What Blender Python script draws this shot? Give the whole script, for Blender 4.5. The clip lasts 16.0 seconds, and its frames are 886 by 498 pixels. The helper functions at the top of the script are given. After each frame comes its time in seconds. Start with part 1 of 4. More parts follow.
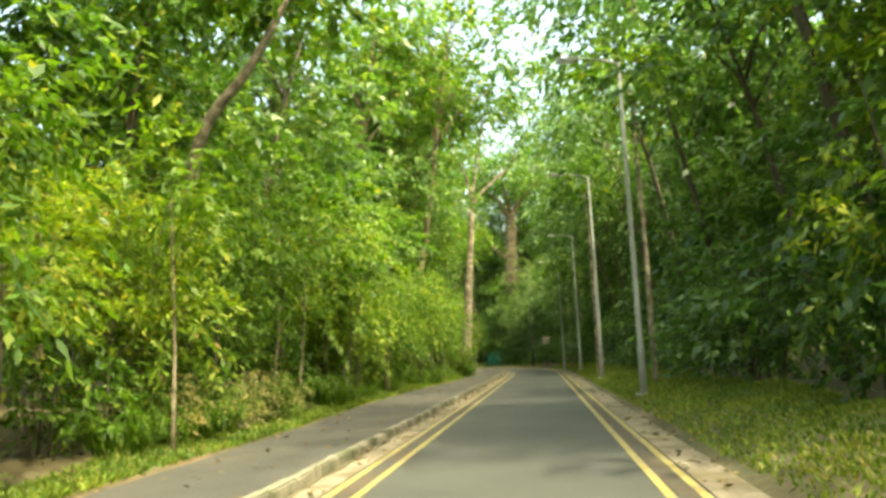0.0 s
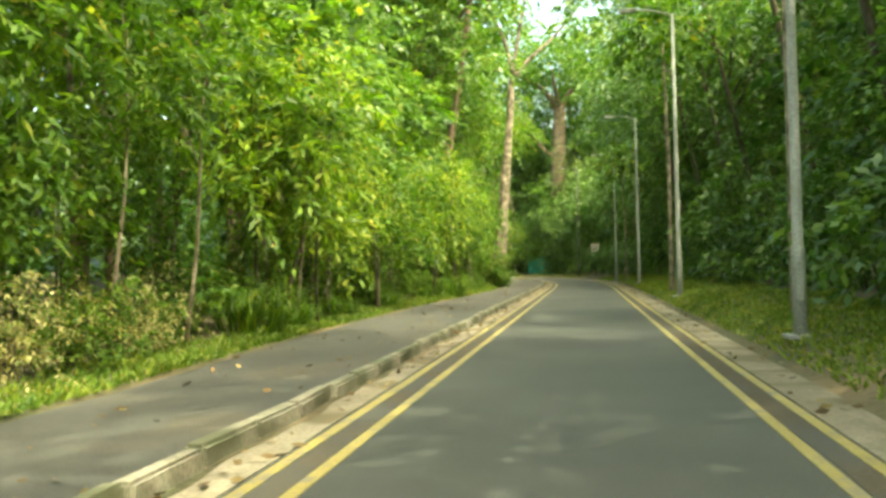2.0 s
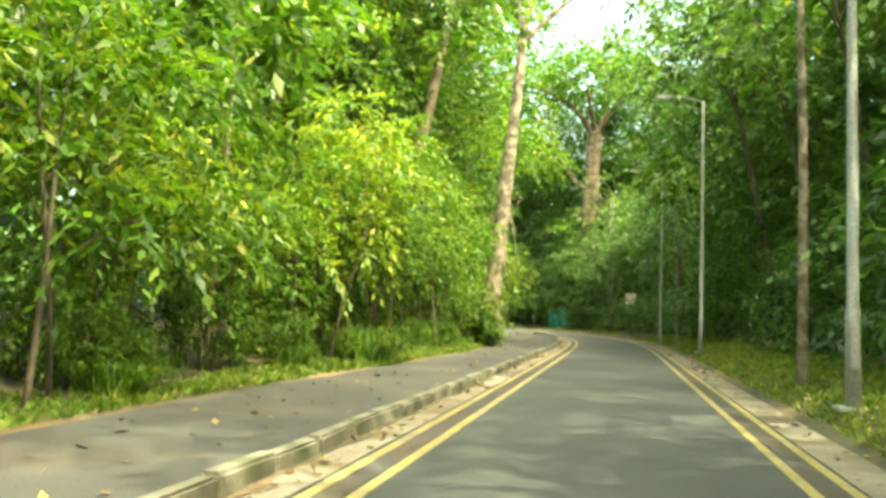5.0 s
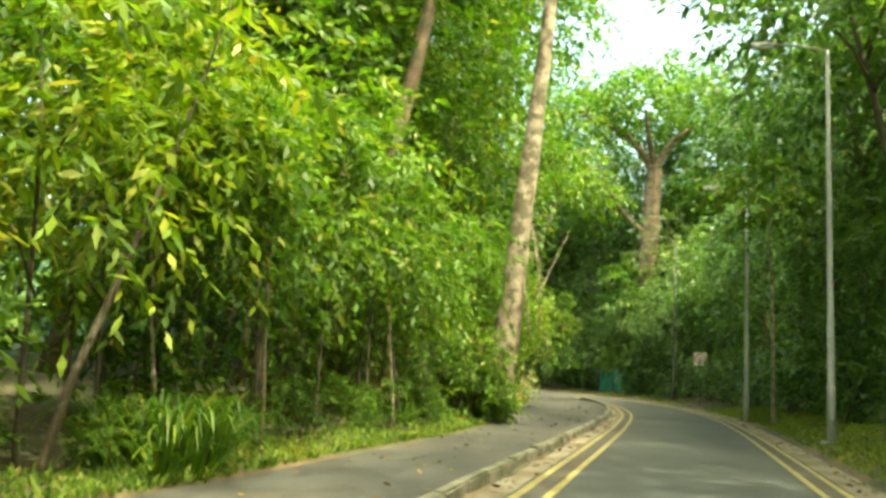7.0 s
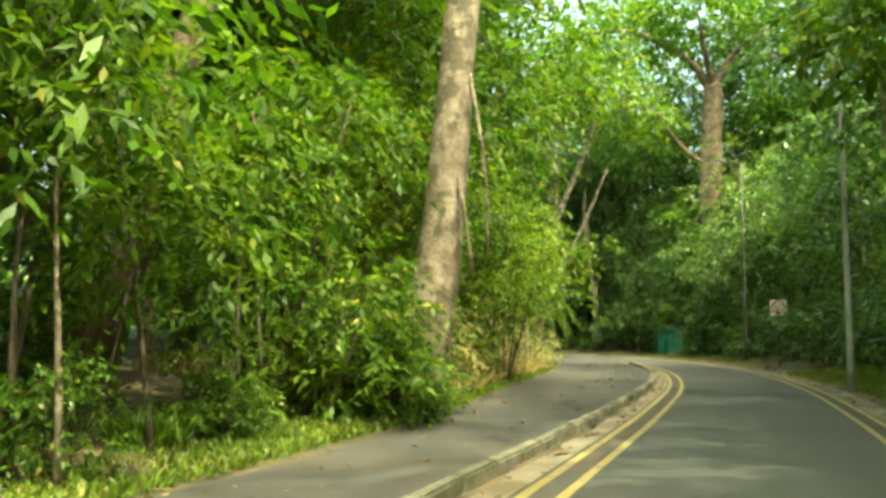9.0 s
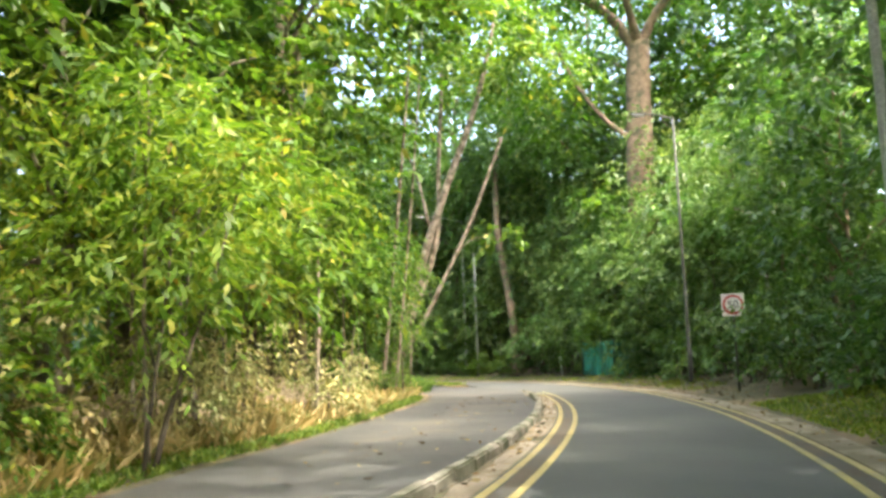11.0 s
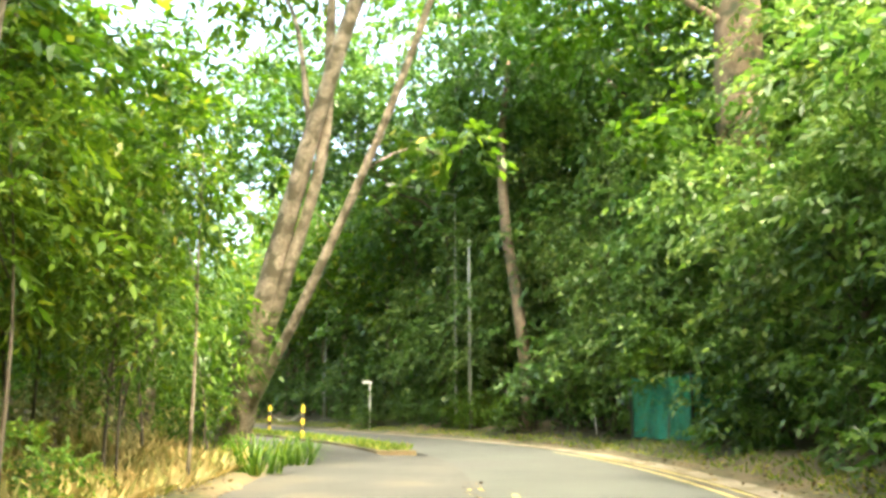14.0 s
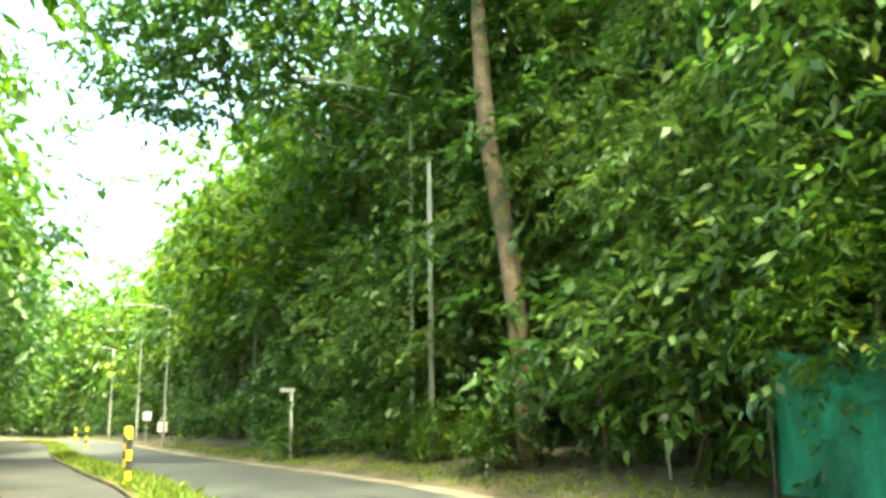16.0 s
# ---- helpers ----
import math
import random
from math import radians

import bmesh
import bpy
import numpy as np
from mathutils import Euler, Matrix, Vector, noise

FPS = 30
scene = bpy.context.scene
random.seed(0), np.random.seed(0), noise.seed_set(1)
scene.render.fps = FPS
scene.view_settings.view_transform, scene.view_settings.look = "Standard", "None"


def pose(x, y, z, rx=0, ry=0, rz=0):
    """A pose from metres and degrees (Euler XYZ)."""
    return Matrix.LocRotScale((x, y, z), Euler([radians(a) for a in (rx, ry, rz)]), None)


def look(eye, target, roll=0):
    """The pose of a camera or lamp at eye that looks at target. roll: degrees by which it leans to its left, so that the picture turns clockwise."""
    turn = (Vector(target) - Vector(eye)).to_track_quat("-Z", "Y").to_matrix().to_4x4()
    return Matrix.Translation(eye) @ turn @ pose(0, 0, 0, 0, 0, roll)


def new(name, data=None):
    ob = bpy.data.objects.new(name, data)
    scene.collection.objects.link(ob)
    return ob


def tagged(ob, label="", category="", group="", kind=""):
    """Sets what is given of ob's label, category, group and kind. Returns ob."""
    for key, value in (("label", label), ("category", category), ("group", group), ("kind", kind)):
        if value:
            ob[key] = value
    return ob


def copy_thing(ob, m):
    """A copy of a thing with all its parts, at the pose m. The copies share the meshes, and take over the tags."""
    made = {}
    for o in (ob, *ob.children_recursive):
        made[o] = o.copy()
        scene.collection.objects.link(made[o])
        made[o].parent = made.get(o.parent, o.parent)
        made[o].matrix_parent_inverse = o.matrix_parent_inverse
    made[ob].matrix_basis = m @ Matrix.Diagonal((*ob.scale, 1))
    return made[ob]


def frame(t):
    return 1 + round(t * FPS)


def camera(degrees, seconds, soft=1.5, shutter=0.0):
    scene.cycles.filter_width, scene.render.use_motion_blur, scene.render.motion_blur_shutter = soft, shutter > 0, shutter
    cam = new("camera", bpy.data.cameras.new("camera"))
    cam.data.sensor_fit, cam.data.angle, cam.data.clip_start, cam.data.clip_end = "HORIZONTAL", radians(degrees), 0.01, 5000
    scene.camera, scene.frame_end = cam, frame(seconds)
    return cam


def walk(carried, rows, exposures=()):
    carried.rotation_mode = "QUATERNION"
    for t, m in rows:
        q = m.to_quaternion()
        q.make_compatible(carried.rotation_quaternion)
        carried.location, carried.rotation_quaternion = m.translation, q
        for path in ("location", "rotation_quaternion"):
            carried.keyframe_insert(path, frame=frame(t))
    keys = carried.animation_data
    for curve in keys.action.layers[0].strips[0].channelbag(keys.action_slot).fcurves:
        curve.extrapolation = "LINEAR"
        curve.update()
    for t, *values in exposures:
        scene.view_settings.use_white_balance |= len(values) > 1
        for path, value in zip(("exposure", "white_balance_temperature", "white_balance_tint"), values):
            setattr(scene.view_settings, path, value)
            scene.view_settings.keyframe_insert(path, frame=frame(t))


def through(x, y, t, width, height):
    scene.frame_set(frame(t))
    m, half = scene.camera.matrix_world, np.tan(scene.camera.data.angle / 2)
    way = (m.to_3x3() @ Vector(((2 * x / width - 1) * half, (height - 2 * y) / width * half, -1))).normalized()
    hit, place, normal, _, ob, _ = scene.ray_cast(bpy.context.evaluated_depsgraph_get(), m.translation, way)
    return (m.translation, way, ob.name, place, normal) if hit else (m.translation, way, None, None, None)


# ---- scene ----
cam = camera(56, 16.0, soft=3.1)


def gaze(x, y, z, yaw, pitch, roll):
    """A camera pose from its place, its turn to the left of north, its tilt upwards and its roll, in degrees."""
    a, b = radians(yaw), radians(pitch)
    way = Vector((-math.sin(a) * math.cos(b), math.cos(a) * math.cos(b), math.sin(b)))
    eye = Vector((x, y, z))
    return look(eye, eye + way * 10, roll)


PATH = [
    (0, 0.468, 0.000, 1.427, 6.34, 7.47, -2.77),
    (0.5, 0.426, 2.360, 1.382, 9.69, 6.06, 0.69),
    (1, 0.338, 4.744, 1.368, 10.88, 2.41, -1.69),
    (1.5, 0.269, 7.343, 1.364, 10.91, 1.65, -1.45),
    (2, 0.147, 9.952, 1.326, 9.68, 1.25, -1.26),
    (2.5, 0.063, 12.510, 1.351, 9.26, 1.34, 0.11),
    (3, 0.118, 15.098, 1.362, 8.67, -1.49, -0.07),
    (3.5, 0.112, 17.704, 1.346, 6.86, -0.18, 0.09),
    (4, 0.187, 20.382, 1.340, 6.63, -0.43, 0.29),
    (4.5, 0.248, 22.980, 1.307, 6.88, 0.46, -0.32),
    (4.7, 0.215, 23.90, 1.27, 10.25, 1.98, 1.5),
    (6.8, -0.211, 34.656, 1.334, 15.25, 8.92, 3.10),
    (7, -0.226, 35.625, 1.336, 16.00, 8.25, 3.21),
    (7.5, -0.274, 37.995, 1.350, 17.81, 6.99, 2.33),
    (8, -0.199, 40.493, 1.383, 19.16, 5.43, 2.21),
    (8.2, -0.184, 41.518, 1.399, 19.27, 5.35, 2.01),
    (10.3, 0.248, 52.954, 1.309, 20.97, 7.53, -2.34),
    (10.5, 0.198, 54.484, 1.320, 18.98, 7.45, -2.47),
    (11, 0.068, 58.484, 1.317, 17.03, 7.73, -1.89),
    (11.5, -0.182, 62.375, 1.328, 16.14, 8.81, -1.51),
    (12, -0.423, 65.959, 1.332, 16.38, 9.16, -0.06),
    (12.5, -0.622, 69.276, 1.357, 20.02, 9.50, 0.05),
    (13, -1.079, 72.603, 1.357, 20.04, 9.05, -0.69),
    (13.5, -1.732, 75.835, 1.386, 19.77, 9.94, -0.60),
    (14, -2.435, 79.058, 1.373, 21.08, 10.55, -0.19),
    (14.5, -3.255, 82.403, 1.358, 21.62, 10.74, -0.29),
    (15, -4.146, 85.846, 1.341, 23.21, 11.59, -0.43),
    (15.5, -5.136, 89.464, 1.330, 25.28, 11.80, -0.07),
    (16, -6.349, 93.315, 1.350, 20.89, 11.68, -0.91),
]
EXPOSURE = [(t, 3.17 + e, k, tint) for t, e, k, tint in (
    (0.0, -0.45, 7700, -2), (0.5, -0.5, 7700, -6), (1.0, -0.75, 7700, -8), (1.5, -0.6, 7500, -8), (2.2, -0.12, 7500, -6), (3.2, -0.15, 8300, -2), (4.5, 0.2, 7400, -4), (6.0, 0.0, 7500, -8), (7.5, -0.3, 7600, -11), (8.0, -0.4, 7600, -13),
    (10.5, 0.15, 6700, 8), (11.3, 0.25, 6100, 18), (12.5, 0.2, 7300, -6), (13.5, 0.4, 7000, 0), (14.5, 0.65, 6900, 9), (15.0, 0.75, 7000, 8), (16.0, 0.55, 7000, -10))]
walk(cam, [(r[0], gaze(*r[1:])) for r in PATH], EXPOSURE)

# ---- light ----
SUN_WAY = Vector((0.70, -0.60, 1.50)).normalized()
world = bpy.data.worlds.new("world")
scene.world = world
world.use_nodes = True
sky = world.node_tree.nodes.new("ShaderNodeTexSky")
sky.sky_type, sky.sun_disc = "NISHITA", False
sky.sun_elevation = math.asin(SUN_WAY.z)
sky.sun_rotation = math.atan2(SUN_WAY.x, SUN_WAY.y)
sky.dust_density, sky.air_density, sky.ozone_density = 8.0, 1.2, 0.6
world.node_tree.links.new(sky.outputs[0], world.node_tree.nodes["Background"].inputs[0])
world.node_tree.nodes["Background"].inputs[1].default_value = 0.15
sun = new("sun", bpy.data.lights.new("sun", "SUN"))
sun.data.energy, sun.data.angle, sun.data.color = 1.15, radians(0.6), (1.0, 0.94, 0.80)
sun.matrix_world = look(SUN_WAY * 60, (0, 0, 0))


# ---- materials ----
def material(name, rough=0.7, metal=0.0):
    m = bpy.data.materials.new(name)
    m.use_nodes = True
    nt = m.node_tree
    b = nt.nodes["Principled BSDF"]
    b.inputs["Roughness"].default_value, b.inputs["Metallic"].default_value = rough, metal
    return m, nt, b


def noise_node(nt, scale, detail=4.0, space="Object"):
    co = nt.nodes.new("ShaderNodeNewGeometry" if space == "Position" else "ShaderNodeTexCoord")
    n = nt.nodes.new("ShaderNodeTexNoise")
    n.inputs["Scale"].default_value, n.inputs["Detail"].default_value = scale, detail
    nt.links.new(co.outputs[space], n.inputs["Vector"])
    return n


def ramp(nt, source, stops):
    r = nt.nodes.new("ShaderNodeValToRGB")
    el = r.color_ramp.elements
    while len(el) < len(stops):
        el.new(0.5)
    for e, (p, c) in zip(el, stops):
        e.position, e.color = p, (*c, 1)
    nt.links.new(source, r.inputs[0])
    return r.outputs[0]


def mix(nt, a, b, fac, blend="MIX"):
    n = nt.nodes.new("ShaderNodeMix")
    n.data_type, n.blend_type = "RGBA", blend
    for sock, v in ((n.inputs[0], fac), (n.inputs[6], a), (n.inputs[7], b)):
        if isinstance(v, (int, float)):
            sock.default_value = v
        elif isinstance(v, tuple):
            sock.default_value = (*v, 1)
        else:
            nt.links.new(v, sock)
    return n.outputs[2]


def bump(nt, b, source, strength, distance):
    n = nt.nodes.new("ShaderNodeBump")
    n.inputs["Strength"].default_value, n.inputs["Distance"].default_value = strength, distance
    nt.links.new(source, n.inputs["Height"])
    nt.links.new(n.outputs[0], b.inputs["Normal"])


def surface(name, low, high, scale, fine, rough=0.8, metal=0.0, relief=0.4, depth=0.01, stain=None, stain_scale=0.6, stain_at=(0.5, 0.65), space="Object"):
    """A surface that varies at two scales, with an optional stain of another colour."""
    m, nt, b = material(name, rough, metal)
    big, small = noise_node(nt, scale, 4.0, space), noise_node(nt, fine, 6.0, space)
    c1 = ramp(nt, big.outputs[0], [(0.3, low), (0.7, high)])
    grain = ramp(nt, small.outputs[0], [(0.3, (0.6, 0.6, 0.6)), (0.7, (1.25, 1.25, 1.25))])
    c = mix(nt, c1, grain, 0.8, "MULTIPLY")
    if stain:
        patch = noise_node(nt, stain_scale, 5.0, space)
        mask = ramp(nt, patch.outputs[0], [(stain_at[0], (0, 0, 0)), (stain_at[1], (1, 1, 1))])
        c = mix(nt, c, stain, mask)
    nt.links.new(c, b.inputs["Base Color"])
    bump(nt, b, small.outputs[0], relief, depth)
    return m


def leaf_material(name, stops, through, gloss=0.45, share=0.4, shine=0.35):
    """Leaf skin: each leaf has its own tint, and light shines through it."""
    m, nt, b = material(name, gloss)
    geo = nt.nodes.new("ShaderNodeNewGeometry")
    c = ramp(nt, geo.outputs["Random Per Island"], stops)
    patch = noise_node(nt, 0.9, 3.0)
    tone = ramp(nt, patch.outputs[0], [(0.3, (0.65, 0.75, 0.7)), (0.7, (1.3, 1.15, 1.0))])
    info = nt.nodes.new("ShaderNodeObjectInfo")
    own = ramp(nt, info.outputs["Random"], [(0.0, (0.8, 0.9, 0.8)), (1.0, (1.15, 1.05, 1.0))])
    c = mix(nt, mix(nt, c, tone, 1.0, "MULTIPLY"), own, 1.0, "MULTIPLY")
    nt.links.new(c, b.inputs["Base Color"])
    b.inputs["Specular IOR Level"].default_value = shine
    t = nt.nodes.new("ShaderNodeBsdfTranslucent")
    nt.links.new(mix(nt, c, through, 1.0, "MULTIPLY"), t.inputs[0])
    s = nt.nodes.new("ShaderNodeMixShader")
    s.inputs[0].default_value = share
    nt.links.new(b.outputs[0], s.inputs[1])
    nt.links.new(t.outputs[0], s.inputs[2])
    nt.links.new(s.outputs[0], nt.nodes["Material Output"].inputs[0])
    return m


ASPHALT = surface("asphalt", (0.036, 0.041, 0.033), (0.061, 0.066, 0.053), 0.35, 55, 0.85, relief=0.5, depth=0.006,
                  stain=(0.042, 0.042, 0.037), stain_scale=0.25, stain_at=(0.55, 0.75))
OLD_ASPHALT = surface("old_asphalt", (0.035, 0.037, 0.030), (0.060, 0.060, 0.048), 0.5, 45, 0.9, relief=0.6, depth=0.008,
                      stain=(0.075, 0.064, 0.042), stain_scale=0.5, stain_at=(0.55, 0.72))
CONCRETE = surface("concrete", (0.19, 0.18, 0.13), (0.31, 0.285, 0.215), 1.2, 30, 0.9, relief=0.5, depth=0.006,
                   stain=(0.085, 0.092, 0.048), stain_scale=1.6, stain_at=(0.36, 0.60), space="Position")
GUTTER = surface("gutter_concrete", (0.15, 0.125, 0.08), (0.27, 0.24, 0.165), 0.8, 25, 0.9, relief=0.5, depth=0.006,
                 stain=(0.11, 0.09, 0.045), stain_scale=0.9, stain_at=(0.5, 0.6))
YELLOW = surface("yellow_road_paint", (0.235, 0.19, 0.055), (0.335, 0.275, 0.085), 1.5, 40, 0.7, relief=0.4, depth=0.004,
                 stain=(0.17, 0.155, 0.10), stain_scale=3.5, stain_at=(0.53, 0.66))
SOIL = surface("forest_soil", (0.045, 0.05, 0.018), (0.105, 0.088, 0.04), 0.5, 9, 0.95, relief=0.8, depth=0.03,
               stain=(0.17, 0.12, 0.06), stain_scale=0.3, stain_at=(0.5, 0.68))
EARTH = surface("dry_earth", (0.27, 0.19, 0.10), (0.44, 0.33, 0.19), 0.9, 8, 0.95, relief=0.9, depth=0.04,
                stain=(0.15, 0.12, 0.05), stain_scale=0.8, stain_at=(0.52, 0.7), space="Position")
LINE_DIRT = surface("roadside_dirt", (0.05, 0.042, 0.026), (0.085, 0.068, 0.04), 0.8, 35, 0.95, relief=0.5, depth=0.005,
                    stain=(0.055, 0.056, 0.045), stain_scale=0.7, stain_at=(0.45, 0.6))
PALE_BARK = surface("pale_bark", (0.15, 0.12, 0.075), (0.34, 0.285, 0.20), 3.0, 14, 0.9, relief=1.0, depth=0.03,
                    stain=(0.095, 0.082, 0.045), stain_scale=3.2, stain_at=(0.46, 0.58))
BROWN_BARK = surface("brown_bark", (0.12, 0.085, 0.05), (0.25, 0.18, 0.11), 2.5, 20, 0.95, relief=0.8, depth=0.02,
                     stain=(0.06, 0.065, 0.03), stain_scale=2.0, stain_at=(0.5, 0.65))
DARK_BARK = surface("dark_bark", (0.05, 0.04, 0.025), (0.12, 0.10, 0.06), 3.0, 25, 0.95, relief=0.7, depth=0.01)
STEEL = surface("galvanised_steel", (0.24, 0.25, 0.21), (0.36, 0.37, 0.32), 1.5, 30, 0.6, 0.1, relief=0.15, depth=0.003,
                stain=(0.22, 0.22, 0.16), stain_scale=1.8, stain_at=(0.55, 0.7))
DARK_STEEL = surface("dark_steel", (0.030, 0.032, 0.024), (0.06, 0.055, 0.04), 2.0, 30, 0.85, 0.0, relief=0.2, depth=0.003)
GREY_STEEL = surface("weathered_steel", (0.035, 0.04, 0.028), (0.07, 0.075, 0.055), 1.2, 25, 0.8, 0.0, relief=0.2, depth=0.003,
                     stain=(0.03, 0.04, 0.02), stain_scale=1.5, stain_at=(0.5, 0.65))
LAMP_GLASS = surface("lamp_diffuser", (0.55, 0.56, 0.52), (0.7, 0.7, 0.66), 3, 30, 0.3, relief=0.05, depth=0.002)
WHITE = surface("white_paint", (0.66, 0.64, 0.58), (0.78, 0.76, 0.7), 2.0, 30, 0.6, relief=0.1, depth=0.002,
                stain=(0.45, 0.42, 0.33), stain_scale=2.5, stain_at=(0.6, 0.75))
RED = surface("red_paint", (0.42, 0.05, 0.04), (0.52, 0.08, 0.06), 3, 30, 0.5, relief=0.1, depth=0.002)
BLACK = surface("black_paint", (0.015, 0.015, 0.015), (0.035, 0.035, 0.03), 3, 30, 0.6, relief=0.1, depth=0.002)
BOLLARD_YELLOW = surface("bollard_yellow", (0.62, 0.45, 0.03), (0.74, 0.56, 0.06), 3, 30, 0.5, relief=0.1, depth=0.002)

LEAF_YELLOW = leaf_material("yellow_green_leaf", [(0.0, (0.075, 0.15, 0.018)), (0.4, (0.125, 0.22, 0.024)), (0.8, (0.19, 0.275, 0.034)), (0.98, (0.30, 0.32, 0.06)), (1.0, (0.32, 0.20, 0.06))], (1.4, 1.45, 0.65), 0.5, 0.48)
LEAF_MID = leaf_material("mid_green_leaf", [(0.0, (0.038, 0.092, 0.011)), (0.5, (0.072, 0.152, 0.016)), (0.92, (0.125, 0.215, 0.026)), (1.0, (0.26, 0.25, 0.05))], (1.35, 1.45, 0.65), 0.5, 0.48)
LEAF_DARK = leaf_material("dark_green_leaf", [(0.0, (0.040, 0.098, 0.022)), (0.6, (0.076, 0.160, 0.036)), (1.0, (0.145, 0.225, 0.066))], (1.35, 1.45, 0.7), 0.36, 0.48, 0.6)
LEAF_DEEP = leaf_material("deep_green_leaf", [(0.0, (0.042, 0.105, 0.026)), (0.6, (0.078, 0.165, 0.040)), (1.0, (0.14, 0.22, 0.068))], (1.35, 1.45, 0.7), 0.4, 0.45, 0.55)
LEAF_PALE = leaf_material("pale_broad_leaf", [(0.0, (0.052, 0.118, 0.030)), (0.6, (0.10, 0.178, 0.050)), (1.0, (0.19, 0.26, 0.10))], (1.3, 1.4, 0.7), 0.44, 0.45, 0.42)
LEAF_DRY = leaf_material("dry_leaf", [(0.0, (0.12, 0.16, 0.045)), (0.4, (0.26, 0.26, 0.10)), (0.75, (0.42, 0.37, 0.19)), (1.0, (0.50, 0.43, 0.27))], (1.2, 1.2, 0.75), 0.7, 0.35)
DRY_GRASS = leaf_material("dry_grass_blade", [(0.0, (0.16, 0.19, 0.05)), (0.4, (0.30, 0.26, 0.11)), (0.8, (0.44, 0.36, 0.18)), (1.0, (0.50, 0.40, 0.22))], (1.2, 1.1, 0.7), 0.8, 0.3)
LEAF_FALLEN = leaf_material("fallen_leaf", [(0.0, (0.07, 0.048, 0.024)), (0.6, (0.15, 0.10, 0.045)), (1.0, (0.27, 0.21, 0.09))], (1.0, 1.0, 0.7), 0.8, 0.1)
GRASS = leaf_material("grass_blade", [(0.0, (0.065, 0.125, 0.015)), (0.5, (0.125, 0.20, 0.026)), (0.92, (0.20, 0.26, 0.045)), (1.0, (0.30, 0.25, 0.09))], (1.6, 1.5, 0.6), 0.6, 0.35)


def net_material():
    """Green shade netting: a fine weave with holes."""
    m, nt, b = material("green_netting", 0.6)
    co = nt.nodes.new("ShaderNodeTexCoord")
    facs = []
    for turn in (0.0, 90.0):
        mp = nt.nodes.new("ShaderNodeMapping")
        mp.inputs["Rotation"].default_value = (0, radians(turn), 0)
        w = nt.nodes.new("ShaderNodeTexWave")
        w.inputs["Scale"].default_value, w.inputs["Distortion"].default_value = 16.0, 0.6
        nt.links.new(co.outputs["Object"], mp.inputs[0])
        nt.links.new(mp.outputs[0], w.inputs["Vector"])
        facs.append(w.outputs["Fac"])
    top = nt.nodes.new("ShaderNodeMath")
    top.operation = "MAXIMUM"
    nt.links.new(facs[0], top.inputs[0])
    nt.links.new(facs[1], top.inputs[1])
    big = noise_node(nt, 1.4)
    streak = nt.nodes.new("ShaderNodeMapping")
    streak.inputs["Scale"].default_value = (1.6, 1.6, 0.7)
    nt.links.new(co.outputs["Object"], streak.inputs[0])
    nt.links.new(streak.outputs[0], big.inputs["Vector"])
    c = ramp(nt, big.outputs[0], [(0.34, (0.012, 0.13, 0.085)), (0.66, (0.03, 0.34, 0.23))])
    nt.links.new(c, b.inputs["Base Color"])
    tr = nt.nodes.new("ShaderNodeBsdfTransparent")
    mx = nt.nodes.new("ShaderNodeMixShader")
    f = ramp(nt, top.outputs[0], [(0.35, (0.1, 0.1, 0.1)), (0.75, (1, 1, 1))])
    nt.links.new(f, mx.inputs[0])
    nt.links.new(tr.outputs[0], mx.inputs[1])
    nt.links.new(b.outputs[0], mx.inputs[2])
    nt.links.new(mx.outputs[0], nt.nodes["Material Output"].inputs[0])
    return m


NET = net_material()

# ---- the road's line ----
LINE = [(0, -60), (0, -20), (0, 20), (0, 45), (0, 56), (-0.06, 62), (-0.3, 69), (-0.9, 75.5), (-1.75, 81), (-2.7, 85.5), (-3.9, 90), (-5.3, 94),
        (-7.2, 98.2), (-9.6, 102.2), (-13.0, 106.4), (-17.6, 110.9), (-24.5, 116.8), (-36, 127), (-60, 149.5), (-75, 160.5), (-95, 167.5), (-125, 169), (-190, 160)]


def spline(points, step):
    """A smooth line through points, in even steps."""
    p = np.array(points, float)
    p = np.vstack([2 * p[0] - p[1], p, 2 * p[-1] - p[-2]])
    out = []
    for i in range(1, len(p) - 2):
        t = np.linspace(0, 1, 60, endpoint=False)[:, None]
        a, b, c, d = p[i - 1:i + 3]
        out.append(0.5 * (2 * b + (c - a) * t + (2 * a - 5 * b + 4 * c - d) * t ** 2 + (3 * b - a - 3 * c + d) * t ** 3))
    q = np.vstack(out + [p[-2:-1]])
    s = np.concatenate([[0], np.cumsum(np.linalg.norm(np.diff(q, axis=0), axis=1))])
    n = np.arange(0, s[-1], step)
    return np.stack([np.interp(n, s, q[:, k]) for k in range(q.shape[1])], 1)


AXIS = spline(LINE, 0.5)
AXIS_S = np.arange(len(AXIS)) * 0.5 - 60.0
AXIS_D = np.gradient(AXIS, axis=0)
AXIS_D /= np.linalg.norm(AXIS_D, axis=1)[:, None]


def spot(s, u):
    """The place u metres to the right of the lane's middle, s metres along it, and the way the road goes there."""
    x, y = np.interp(s, AXIS_S, AXIS[:, 0]), np.interp(s, AXIS_S, AXIS[:, 1])
    dx, dy = np.interp(s, AXIS_S, AXIS_D[:, 0]), np.interp(s, AXIS_S, AXIS_D[:, 1])
    return x + dy * u, y - dx * u, math.degrees(math.atan2(-dx, dy))


